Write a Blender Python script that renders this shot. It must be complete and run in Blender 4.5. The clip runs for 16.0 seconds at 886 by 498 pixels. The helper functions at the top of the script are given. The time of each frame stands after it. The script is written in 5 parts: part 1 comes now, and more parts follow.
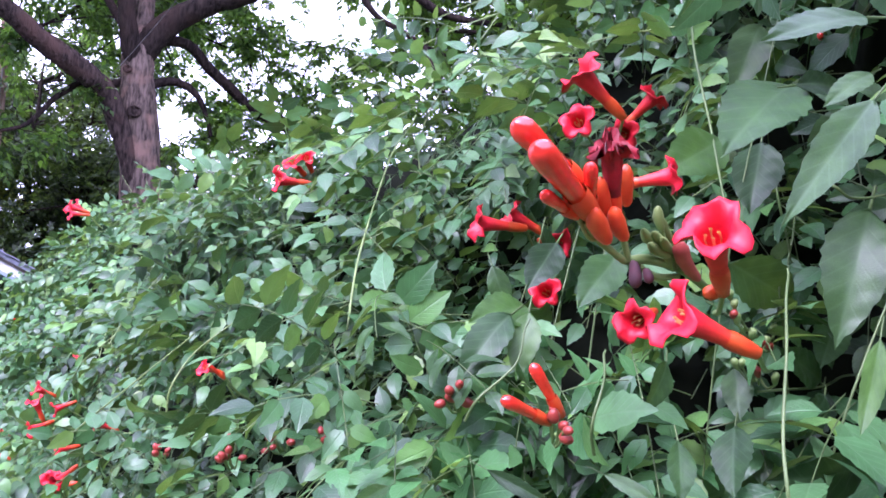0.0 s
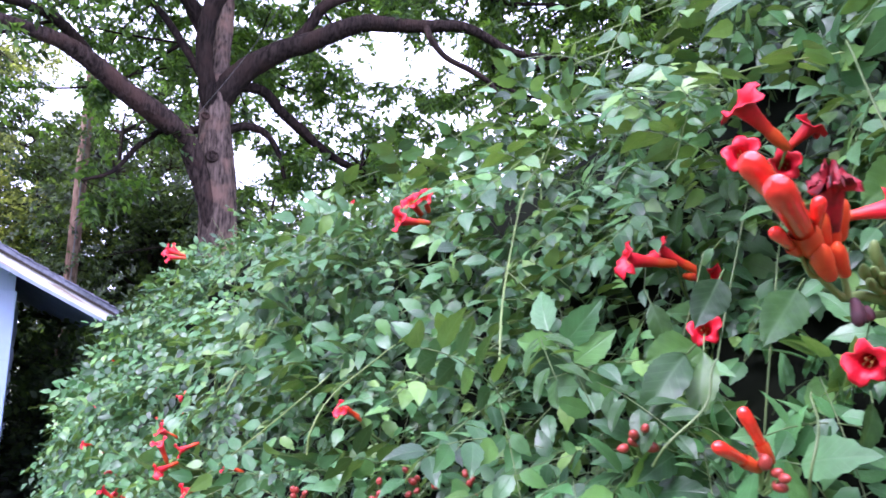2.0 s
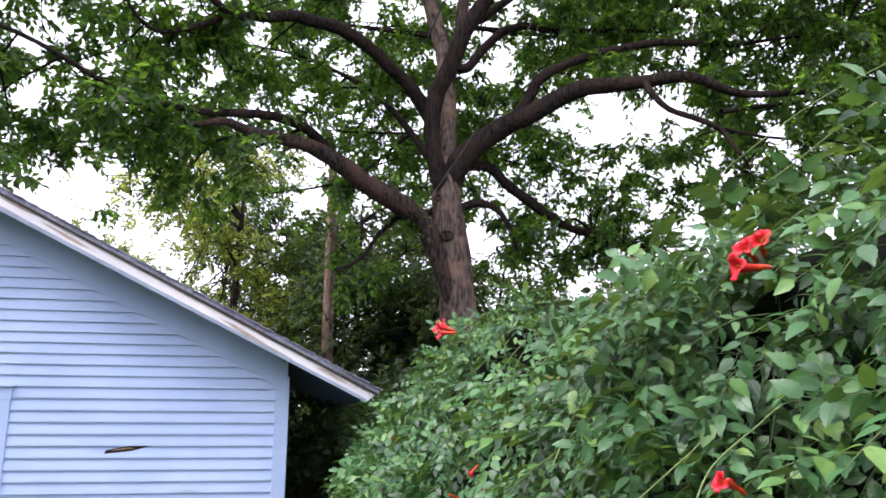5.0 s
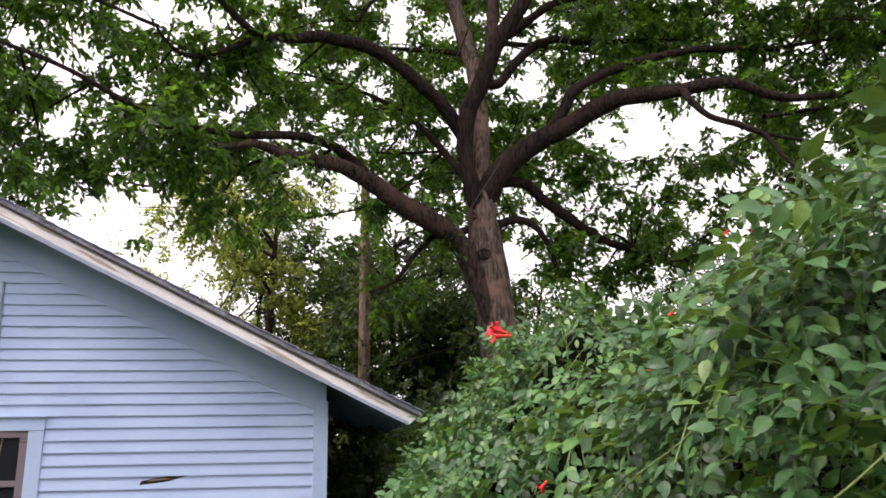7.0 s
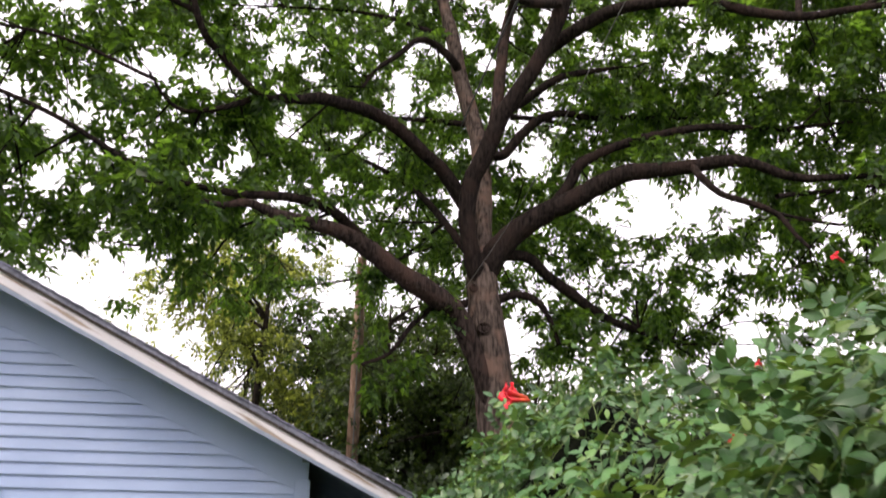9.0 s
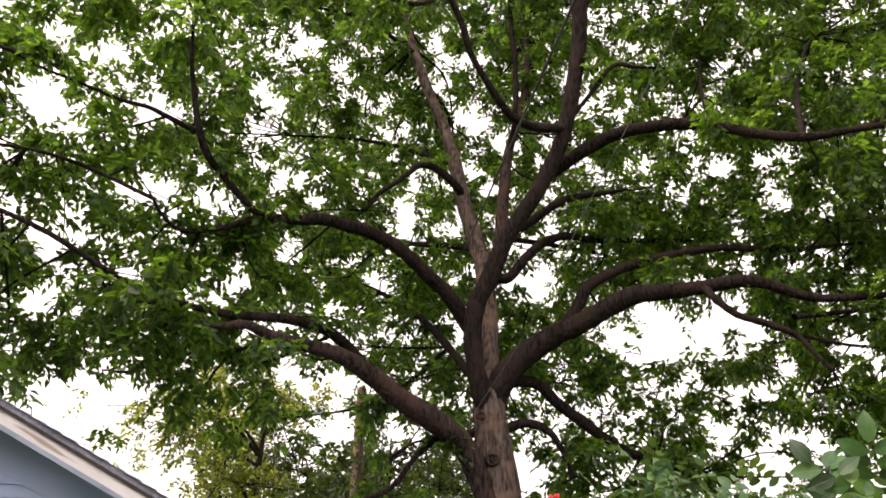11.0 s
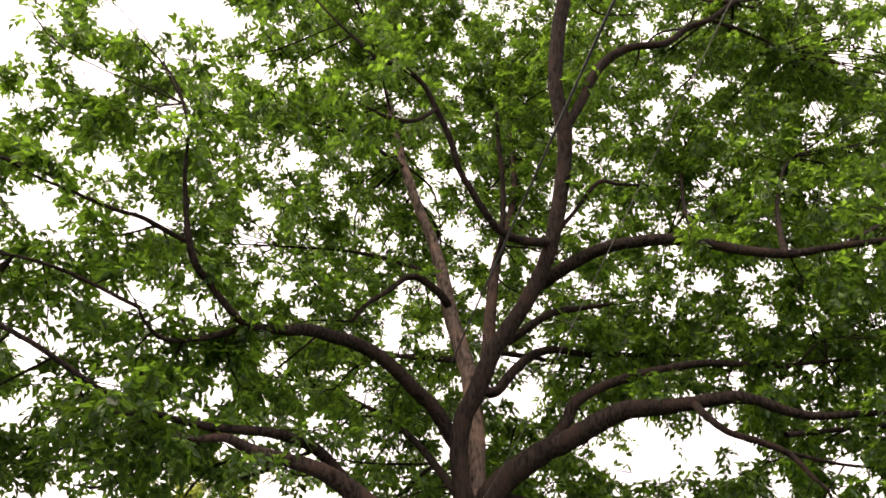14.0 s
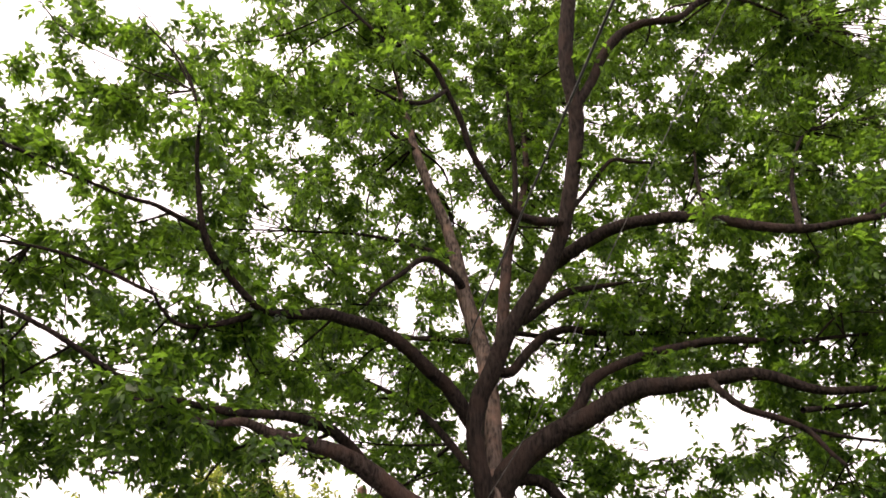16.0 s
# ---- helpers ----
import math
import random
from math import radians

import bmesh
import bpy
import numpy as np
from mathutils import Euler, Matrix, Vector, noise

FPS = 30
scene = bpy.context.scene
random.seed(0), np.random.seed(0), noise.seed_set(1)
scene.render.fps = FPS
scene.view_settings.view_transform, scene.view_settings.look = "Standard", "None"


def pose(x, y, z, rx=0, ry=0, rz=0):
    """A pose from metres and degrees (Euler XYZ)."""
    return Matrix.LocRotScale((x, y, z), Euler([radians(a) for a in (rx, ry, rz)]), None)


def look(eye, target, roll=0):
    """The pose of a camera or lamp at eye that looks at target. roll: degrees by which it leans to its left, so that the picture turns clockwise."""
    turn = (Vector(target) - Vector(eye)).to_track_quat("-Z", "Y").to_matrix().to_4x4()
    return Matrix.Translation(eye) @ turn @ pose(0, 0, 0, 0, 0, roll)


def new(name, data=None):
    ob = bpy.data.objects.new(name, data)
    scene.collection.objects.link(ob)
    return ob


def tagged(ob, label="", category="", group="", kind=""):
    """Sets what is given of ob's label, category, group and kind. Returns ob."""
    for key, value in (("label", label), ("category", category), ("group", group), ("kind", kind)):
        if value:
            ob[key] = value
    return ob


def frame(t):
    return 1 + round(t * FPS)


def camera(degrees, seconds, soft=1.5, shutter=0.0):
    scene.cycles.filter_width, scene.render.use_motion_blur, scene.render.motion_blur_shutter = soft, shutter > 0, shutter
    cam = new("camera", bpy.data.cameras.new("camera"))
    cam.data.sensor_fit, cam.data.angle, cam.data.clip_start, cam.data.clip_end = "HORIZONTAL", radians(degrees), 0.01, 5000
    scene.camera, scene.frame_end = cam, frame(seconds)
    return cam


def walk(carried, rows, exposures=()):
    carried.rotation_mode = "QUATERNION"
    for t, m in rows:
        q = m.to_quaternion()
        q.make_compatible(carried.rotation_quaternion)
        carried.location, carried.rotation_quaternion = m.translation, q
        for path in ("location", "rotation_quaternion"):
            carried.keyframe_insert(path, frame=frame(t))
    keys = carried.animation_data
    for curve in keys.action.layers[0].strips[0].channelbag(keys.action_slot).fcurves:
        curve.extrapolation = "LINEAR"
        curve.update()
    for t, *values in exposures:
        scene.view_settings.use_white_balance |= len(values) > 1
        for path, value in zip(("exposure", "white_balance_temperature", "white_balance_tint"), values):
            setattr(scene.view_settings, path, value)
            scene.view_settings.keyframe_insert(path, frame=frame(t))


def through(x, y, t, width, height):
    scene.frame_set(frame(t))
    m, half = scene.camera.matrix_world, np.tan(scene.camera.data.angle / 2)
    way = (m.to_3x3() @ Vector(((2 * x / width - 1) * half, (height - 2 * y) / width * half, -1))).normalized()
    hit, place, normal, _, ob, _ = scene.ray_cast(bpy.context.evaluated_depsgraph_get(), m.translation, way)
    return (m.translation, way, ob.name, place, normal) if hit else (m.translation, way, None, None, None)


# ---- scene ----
cam = camera(58.0, 16.0, soft=1.7, shutter=0.4)
PATH = [
    (0, (0.199, 0.238, 1.647), (1.253, 1.926, 1.849), 3.10),
    (0.5, (0.190, 0.239, 1.649), (1.240, 1.928, 1.861), 2.50),
    (1, (0.172, 0.252, 1.651), (1.163, 1.973, 1.889), 2.00),
    (1.5, (0.148, 0.272, 1.650), (1.094, 2.016, 1.902), 2.30),
    (2, (0.118, 0.296, 1.648), (1.024, 2.057, 1.930), 2.50),
    (2.5, (0.079, 0.314, 1.645), (0.925, 2.100, 1.948), 1.40),
    (3, (0.043, 0.336, 1.646), (0.750, 2.172, 2.007), -0.60),
    (3.5, (0.002, 0.352, 1.648), (0.557, 2.225, 2.074), -1.50),
    (4, (-0.025, 0.369, 1.645), (0.441, 2.259, 2.107), -0.60),
    (4.5, (-0.021, 0.389, 1.650), (0.391, 2.297, 2.085), 0.00),
    (6.8, (-0.007, 0.716, 1.585), (0.272, 2.635, 2.073), -0.20),
    (7, (-0.034, 0.755, 1.585), (0.256, 2.669, 2.090), -1.00),
    (7.5, (-0.035, 0.849, 1.587), (0.197, 2.765, 2.113), -1.10),
    (8, (0.040, 1.001, 1.588), (0.207, 2.906, 2.173), -0.50),
    (8.5, (0.069, 1.117, 1.592), (0.261, 3.023, 2.165), -0.60),
    (9, (0.009, 1.290, 1.591), (0.299, 3.141, 2.292), 0.90),
    (11.5, (0.000, 1.750, 1.590), (0.263, 3.418, 2.662), 0.53),
    (12, (0.000, 1.750, 1.590), (0.267, 3.354, 2.755), 0.57),
    (12.5, (0.000, 1.750, 1.590), (0.266, 3.296, 2.831), 0.76),
    (13, (0.000, 1.750, 1.590), (0.272, 3.287, 2.841), 0.54),
    (13.5, (0.000, 1.750, 1.590), (0.263, 3.291, 2.837), 0.11),
    (14, (0.000, 1.750, 1.590), (0.269, 3.296, 2.830), 0.68),
    (14.5, (0.000, 1.750, 1.590), (0.270, 3.312, 2.809), -0.75),
    (15, (0.000, 1.750, 1.590), (0.270, 3.314, 2.807), -1.06),
    (15.5, (0.000, 1.750, 1.590), (0.249, 3.316, 2.809), -0.11),
    (16, (0.000, 1.750, 1.590), (0.242, 3.329, 2.794), 0.29),
]
EXPOSURES = [(0.0, 2.33, 5200, 46), (2.5, 2.22, 5300, 37), (4.5, 1.7, 5750, 24), (6.8, 1.22, 6700, 20), (9.0, 1.26, 6800, 21), (11.5, 1.26, 7400, 23), (12.5, 1.28, 7400, 23), (14.0, 1.47, 7650, 22), (16.0, 1.47, 7450, 23)]
walk(cam, [(t, look(eye, target, roll)) for t, eye, target, roll in PATH], EXPOSURES)

# ---- sky and sun ----
SUN_ELEVATION, SUN_ROTATION = radians(48), radians(-110)
world = bpy.data.worlds.new("evening_sky")
world.use_nodes = True
scene.world = world
wn = world.node_tree.nodes
sky = wn.new("ShaderNodeTexSky")
sky.sky_type, sky.sun_disc = "NISHITA", False
sky.sun_elevation, sky.sun_rotation = SUN_ELEVATION, SUN_ROTATION
sky.air_density, sky.dust_density, sky.ozone_density = 1.0, 6.0, 1.0
wn["Background"].inputs["Strength"].default_value = 0.15
veil = wn.new("ShaderNodeMix")
veil.data_type = "RGBA"
veil.inputs[0].default_value = 0.8
veil.inputs[7].default_value = (6.6, 6.5, 6.7, 1)
world.node_tree.links.new(sky.outputs[0], veil.inputs[6])
world.node_tree.links.new(veil.outputs[2], wn["Background"].inputs["Color"])
sun = new("sun", bpy.data.lights.new("sun", "SUN"))
sun.data.energy, sun.data.angle, sun.data.color = 0.9, radians(25), (1.0, 0.95, 0.86)
sun_way = Vector((math.sin(SUN_ROTATION) * math.cos(SUN_ELEVATION), math.cos(SUN_ROTATION) * math.cos(SUN_ELEVATION), math.sin(SUN_ELEVATION)))
sun.matrix_world = look(sun_way * 40, (0, 0, 0))
tagged(sun, "soft low evening sun", "sun", kind="structure")


# ---- materials ----
def material(name, rough=0.6):
    m = bpy.data.materials.new(name)
    m.use_nodes = True
    n, l = m.node_tree.nodes, m.node_tree.links
    p = n["Principled BSDF"]
    p.inputs["Roughness"].default_value = rough
    return m, n, l, p


def ramp(n, stops):
    r = n.new("ShaderNodeValToRGB")
    e = r.color_ramp.elements
    while len(e) < len(stops):
        e.new(0.5)
    for i, (at, c) in enumerate(stops):
        e[i].position, e[i].color = at, (*c, 1)
    return r


def noisy(n, l, scale, detail=4.0, coords="Object", stretch=None, turn=0.0):
    tc = n.new("ShaderNodeTexCoord")
    nz = n.new("ShaderNodeTexNoise")
    nz.inputs["Scale"].default_value, nz.inputs["Detail"].default_value = scale, detail
    if stretch:
        mp = n.new("ShaderNodeMapping")
        mp.inputs["Scale"].default_value = stretch
        slant = n.new("ShaderNodeMapping")
        slant.inputs["Rotation"].default_value = (0, turn, 0)
        l.new(tc.outputs[coords], slant.inputs["Vector"])
        l.new(slant.outputs[0], mp.inputs["Vector"])
        l.new(mp.outputs[0], nz.inputs["Vector"])
    else:
        l.new(tc.outputs[coords], nz.inputs["Vector"])
    return nz


def mixed(n, l, a, b, fac, mode="MIX"):
    mx = n.new("ShaderNodeMix")
    mx.data_type, mx.blend_type = "RGBA", mode
    for socket, value in ((mx.inputs[0], fac), (mx.inputs[6], a), (mx.inputs[7], b)):
        if hasattr(value, "links"):
            l.new(value, socket)
        elif isinstance(value, tuple):
            socket.default_value = (*value, 1)
        else:
            socket.default_value = value
    return mx.outputs[2]


def bumped(n, l, p, height, strength, distance):
    b = n.new("ShaderNodeBump")
    b.inputs["Strength"].default_value, b.inputs["Distance"].default_value = strength, distance
    l.new(height, b.inputs["Height"])
    l.new(b.outputs[0], p.inputs["Normal"])


def leaf_material(name, dark, mid, light, rough, through, per_object=False, glow=(0.2, 0.35, 0.05), odd=None, pale=None):
    m, n, l, p = material(name, rough)
    if per_object:
        rnd = n.new("ShaderNodeObjectInfo").outputs["Random"]
    else:
        rnd = n.new("ShaderNodeNewGeometry").outputs["Random Per Island"]
    r = ramp(n, [(0.0, dark), (0.3, mid), (0.52, tuple(0.5 * a + 0.5 * b for a, b in zip(mid, pale or mid))), (0.7, pale or mid), (0.78, mid), (0.9, light), (1.0, odd or light)])
    l.new(rnd, r.inputs[0])
    nz = noisy(n, l, 3.0, 3.0)
    col = mixed(n, l, r.outputs[0], light, 0.0)
    patch = ramp(n, [(0.35, (0.65, 0.65, 0.65)), (0.7, (1.15, 1.1, 1.0))])
    l.new(nz.outputs["Fac"], patch.inputs[0])
    col = mixed(n, l, r.outputs[0], patch.outputs[0], 1.0, "MULTIPLY")
    fine = noisy(n, l, 90.0, 2.0)
    vein = ramp(n, [(0.3, (0.82, 0.82, 0.82)), (0.7, (1.1, 1.1, 1.1))])
    l.new(fine.outputs["Fac"], vein.inputs[0])
    col = mixed(n, l, col, vein.outputs[0], 1.0, "MULTIPLY")
    height = fine.outputs["Fac"]
    if odd:
        uv = n.new("ShaderNodeSeparateXYZ")
        l.new(n.new("ShaderNodeTexCoord").outputs["UV"], uv.inputs[0])

        def sums(op, a, b):
            node = n.new("ShaderNodeMath")
            node.operation = op
            for k, value in enumerate((a, b)):
                if hasattr(value, "links"):
                    l.new(value, node.inputs[k])
                else:
                    node.inputs[k].default_value = value
            return node.outputs[0]

        off = sums("ABSOLUTE", uv.outputs["X"], 0.0)
        rib = sums("SUBTRACT", 1.0, sums("MULTIPLY", off, 38.0))
        side = sums("SINE", sums("MULTIPLY", sums("SUBTRACT", uv.outputs["Y"], sums("MULTIPLY", off, 1.2)), 46.0), 0.0)
        side = sums("MULTIPLY", sums("SUBTRACT", side, 0.82), 3.0)
        vein_fac = n.new("ShaderNodeMath")
        vein_fac.operation, vein_fac.use_clamp = "MAXIMUM", True
        l.new(rib, vein_fac.inputs[0])
        l.new(side, vein_fac.inputs[1])
        col = mixed(n, l, col, (0.16, 0.26, 0.13), sums("MULTIPLY", vein_fac.outputs[0], 0.22))
        height = sums("SUBTRACT", height, sums("MULTIPLY", vein_fac.outputs[0], 0.5))
    l.new(col, p.inputs["Base Color"])
    p.inputs["Specular IOR Level"].default_value = 0.35 if per_object else 0.5
    bumped(n, l, p, height, 0.14 if per_object else 0.35, 0.002)
    t = n.new("ShaderNodeBsdfTranslucent")
    vary = ramp(n, [(0.0, tuple(0.3 * c for c in glow)), (0.55, tuple(0.8 * c for c in glow)), (1.0, tuple(1.5 * c for c in glow))])
    l.new(rnd, vary.inputs[0])
    l.new(mixed(n, l, vary.outputs[0], patch.outputs[0], 1.0, "MULTIPLY"), t.inputs["Color"])
    mx = n.new("ShaderNodeMixShader")
    mx.inputs[0].default_value = through
    l.new(p.outputs[0], mx.inputs[1])
    l.new(t.outputs[0], mx.inputs[2])
    l.new(mx.outputs[0], n["Material Output"].inputs["Surface"])
    return m


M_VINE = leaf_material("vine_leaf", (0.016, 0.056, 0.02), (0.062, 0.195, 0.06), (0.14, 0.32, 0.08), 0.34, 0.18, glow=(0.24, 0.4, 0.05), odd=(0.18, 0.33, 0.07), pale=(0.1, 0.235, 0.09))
# darker copy of vine_leaf for the near leaves, shade put into its colour
M_VINE_NEAR_SHADED = leaf_material("vine_leaf_near_shaded", (0.012, 0.035, 0.012), (0.033, 0.095, 0.026), (0.066, 0.155, 0.036), 0.38, 0.2, True, glow=(0.22, 0.38, 0.05), odd=(0.09, 0.19, 0.035), pale=(0.055, 0.12, 0.04))
M_TREE = leaf_material("tree_leaf", (0.013, 0.04, 0.009), (0.028, 0.078, 0.014), (0.06, 0.125, 0.022), 0.45, 0.5, glow=(0.25, 0.5, 0.045))
M_FAR = leaf_material("far_leaf", (0.012, 0.03, 0.008), (0.024, 0.055, 0.012), (0.045, 0.085, 0.02), 0.6, 0.3, glow=(0.16, 0.28, 0.03))
M_FAR_LIGHT = leaf_material("far_light_leaf", (0.04, 0.07, 0.014), (0.08, 0.13, 0.022), (0.13, 0.18, 0.035), 0.6, 0.6, glow=(0.42, 0.52, 0.08))


def plain(name, a, b, rough, scale=6.0, bump=0.0, stretch=None, metal=0.0):
    m, n, l, p = material(name, rough)
    nz = noisy(n, l, scale, 6.0, stretch=stretch)
    r = ramp(n, [(0.3, a), (0.7, b)])
    l.new(nz.outputs["Fac"], r.inputs[0])
    l.new(r.outputs[0], p.inputs["Base Color"])
    p.inputs["Metallic"].default_value = metal
    if bump:
        bumped(n, l, p, nz.outputs["Fac"], bump, 0.02)
    return m


def bark_material(name, a, b, red):
    m, n, l, p = material(name, 0.95)
    p.inputs["Specular IOR Level"].default_value = 0.1
    ridge = noisy(n, l, 26.0, 9.0, stretch=(1.0, 1.0, 0.2))
    big = noisy(n, l, 3.0, 6.0)
    r = ramp(n, [(0.34, a), (0.66, b)])
    l.new(ridge.outputs["Fac"], r.inputs[0])
    f = ramp(n, [(0.5, (0, 0, 0)), (0.66, (1, 1, 1))])
    l.new(big.outputs["Fac"], f.inputs[0])
    l.new(mixed(n, l, r.outputs[0], red, f.outputs[0]), p.inputs["Base Color"])
    bumped(n, l, p, ridge.outputs["Fac"], 0.9, 0.05)
    return m


# one bark in three tones: crown shade on stems and limbs is in the colour
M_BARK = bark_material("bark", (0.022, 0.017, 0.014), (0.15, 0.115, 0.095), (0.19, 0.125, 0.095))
M_LIMB_SHADED = bark_material("limb_bark_shaded", (0.007, 0.0055, 0.005), (0.032, 0.024, 0.02), (0.03, 0.02, 0.016))
M_BARK_MID = bark_material("bark_mid", (0.012, 0.009, 0.008), (0.07, 0.051, 0.043), (0.07, 0.043, 0.034))
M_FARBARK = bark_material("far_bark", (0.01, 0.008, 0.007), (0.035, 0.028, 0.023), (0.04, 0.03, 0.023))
M_STEM = plain("green_stem", (0.12, 0.19, 0.05), (0.22, 0.3, 0.09), 0.5, 30)
M_STALK = plain("leaf_stalk", (0.07, 0.12, 0.035), (0.13, 0.19, 0.06), 0.5, 30)
# near-black: the shade deep in the vine is put into this colour
M_INNER_SHADE = plain("inner_growth", (0.002, 0.003, 0.0018), (0.007, 0.009, 0.005), 1.0, 14)
M_INNER_SHADE.node_tree.nodes["Principled BSDF"].inputs["Specular IOR Level"].default_value = 0.05
M_SIDING = None


def paint_material(name, a, b, under, amount, rough=0.55, turn=0.0):
    m, n, l, p = material(name, rough)
    big = noisy(n, l, 1.3, 5.0)
    r = ramp(n, [(0.3, a), (0.7, b)])
    l.new(big.outputs["Fac"], r.inputs[0])
    grain = noisy(n, l, 14.0, 6.0, stretch=(0.12, 1.0, 1.6), turn=turn)
    f = ramp(n, [(amount, (0, 0, 0)), (amount + 0.08, (1, 1, 1))])
    l.new(grain.outputs["Fac"], f.inputs[0])
    l.new(mixed(n, l, r.outputs[0], under, f.outputs[0]), p.inputs["Base Color"])
    bumped(n, l, p, grain.outputs["Fac"], 0.25, 0.004)
    return m


M_SIDING = paint_material("pale_blue_paint", (0.35, 0.465, 0.69), (0.44, 0.56, 0.78), (0.3, 0.38, 0.5), 0.66)
M_TRIM = paint_material("weathered_white_paint", (0.55, 0.54, 0.55), (0.74, 0.72, 0.71), (0.33, 0.27, 0.21), 0.53, turn=-0.468)
M_SHEATHING = plain("old_sheathing", (0.02, 0.016, 0.013), (0.05, 0.04, 0.03), 0.9, 8)
M_RAWWOOD = plain("bare_wood", (0.3, 0.2, 0.11), (0.42, 0.3, 0.18), 0.8, 20)
M_ROOF = plain("grey_shingle", (0.13, 0.14, 0.18), (0.27, 0.28, 0.35), 0.85, 25, 0.6)
M_SOFFIT = plain("soffit_paint", (0.2, 0.25, 0.32), (0.3, 0.36, 0.43), 0.7, 5)
M_SASH = paint_material("brown_sash", (0.14, 0.11, 0.13), (0.2, 0.16, 0.18), (0.1, 0.08, 0.08), 0.6)
# near-black sheet behind the panes stands for the unlit room
M_DARKROOM = plain("dark_room", (0.02, 0.02, 0.022), (0.05, 0.05, 0.05), 0.9, 3)
M_POLE = bark_material("pole_wood", (0.13, 0.085, 0.06), (0.24, 0.165, 0.12), (0.27, 0.2, 0.155))
M_CABLE = plain("black_cable", (0.02, 0.02, 0.02), (0.035, 0.035, 0.035), 0.5)
M_WIRE = plain("grey_wire", (0.09, 0.09, 0.085), (0.15, 0.15, 0.14), 0.6)
M_GROUND = plain("grass_ground", (0.03, 0.05, 0.015), (0.09, 0.1, 0.04), 0.95, 2.5, 0.6)
M_GLASS, _n, _l, _p = material("window_glass", 0.05)
_p.inputs["Base Color"].default_value = (0.02, 0.022, 0.025, 1)
_p.inputs["Specular IOR Level"].default_value = 0.12


def flower_material(name, base, mouth, z0, z1):
    m, n, l, p = material(name, 0.42)
    tc = n.new("ShaderNodeTexCoord")
    sx = n.new("ShaderNodeSeparateXYZ")
    l.new(tc.outputs["Object"], sx.inputs[0])
    mr = n.new("ShaderNodeMapRange")
    mr.inputs["From Min"].default_value, mr.inputs["From Max"].default_value = z0, z1
    l.new(sx.outputs["Z"], mr.inputs["Value"])
    r = ramp(n, [(0.0, base), (1.0, mouth)])
    l.new(mr.outputs[0], r.inputs[0])
    nz = noisy(n, l, 120.0, 3.0)
    v = ramp(n, [(0.3, (0.8, 0.75, 0.75)), (0.7, (1.05, 1.1, 1.1))])
    l.new(nz.outputs["Fac"], v.inputs[0])
    l.new(mixed(n, l, r.outputs[0], v.outputs[0], 1.0, "MULTIPLY"), p.inputs["Base Color"])
    p.inputs["Subsurface Weight"].default_value = 0.0
    bumped(n, l, p, nz.outputs["Fac"], 0.2, 0.002)
    return m


M_PETAL = flower_material("red_petal", (0.66, 0.04, 0.008), (0.72, 0.008, 0.024), 0.015, 0.05)
M_BUD = flower_material("orange_bud", (0.75, 0.06, 0.006), (0.8, 0.03, 0.014), 0.0, 0.06)
M_CALYX = plain("orange_calyx", (0.55, 0.035, 0.006), (0.7, 0.1, 0.015), 0.35, 60)
M_BERRY = plain("reddish_bud", (0.16, 0.025, 0.018), (0.38, 0.05, 0.03), 0.35, 60)
M_PETAL.node_tree.nodes["Principled BSDF"].inputs["Roughness"].default_value = 0.5
M_BUD.node_tree.nodes["Principled BSDF"].inputs["Roughness"].default_value = 0.2
M_BUD.node_tree.nodes["Principled BSDF"].inputs["Coat Weight"].default_value = 0.8
M_BUD.node_tree.nodes["Principled BSDF"].inputs["Coat Roughness"].default_value = 0.22
M_DRIED = plain("dried_petal", (0.3, 0.04, 0.03), (0.5, 0.1, 0.08), 0.6, 60)
M_SHRIVEL = plain("shrivelled_bud", (0.03, 0.012, 0.016), (0.1, 0.025, 0.035), 0.7, 60)
M_WILT = plain("wilted_petal", (0.09, 0.004, 0.008), (0.42, 0.01, 0.02), 0.55, 60)
M_STAMEN = plain("yellow_stamen", (0.6, 0.4, 0.1), (0.7, 0.5, 0.2), 0.5, 60)


# ---- mesh tools ----
def part(name, data, mat, parent=None, label=""):
    """One mesh object out of a bmesh or mesh, under a thing or a part."""
    if isinstance(data, bmesh.types.BMesh):
        me = bpy.data.meshes.new(name)
        data.to_mesh(me)
        data.free()
    else:
        me = data
    if mat and not me.materials:
        me.materials.append(mat)
    ob = new(name, me)
    ob.parent = parent
    if label:
        tagged(ob, label)
    return ob


def empty(name, label, category, kind="", group="", at=(0, 0, 0)):
    ob = new(name)
    ob.location = at
    return tagged(ob, label, category, group, kind)


def array_mesh(name, verts, faces, mats, smooth=True, slots=None, uv=None):
    me = bpy.data.meshes.new(name)
    verts, faces = np.asarray(verts, np.float32).reshape(-1, 3), np.asarray(faces, np.int32)
    k = faces.shape[1]
    me.vertices.add(len(verts))
    me.vertices.foreach_set("co", verts.ravel())
    me.loops.add(faces.size)
    me.loops.foreach_set("vertex_index", faces.ravel())
    me.polygons.add(len(faces))
    me.polygons.foreach_set("loop_start", np.arange(0, faces.size, k, dtype=np.int32))
    if smooth:
        me.polygons.foreach_set("use_smooth", np.ones(len(faces), bool))
    for m in mats:
        me.materials.append(m)
    if slots is not None:
        me.polygons.foreach_set("material_index", np.asarray(slots, np.int32))
    if uv is not None:
        layer = me.uv_layers.new(name="leaf")
        layer.data.foreach_set("uv", np.asarray(uv, np.float32)[faces.ravel()].ravel())
    me.update(calc_edges=True)
    return me


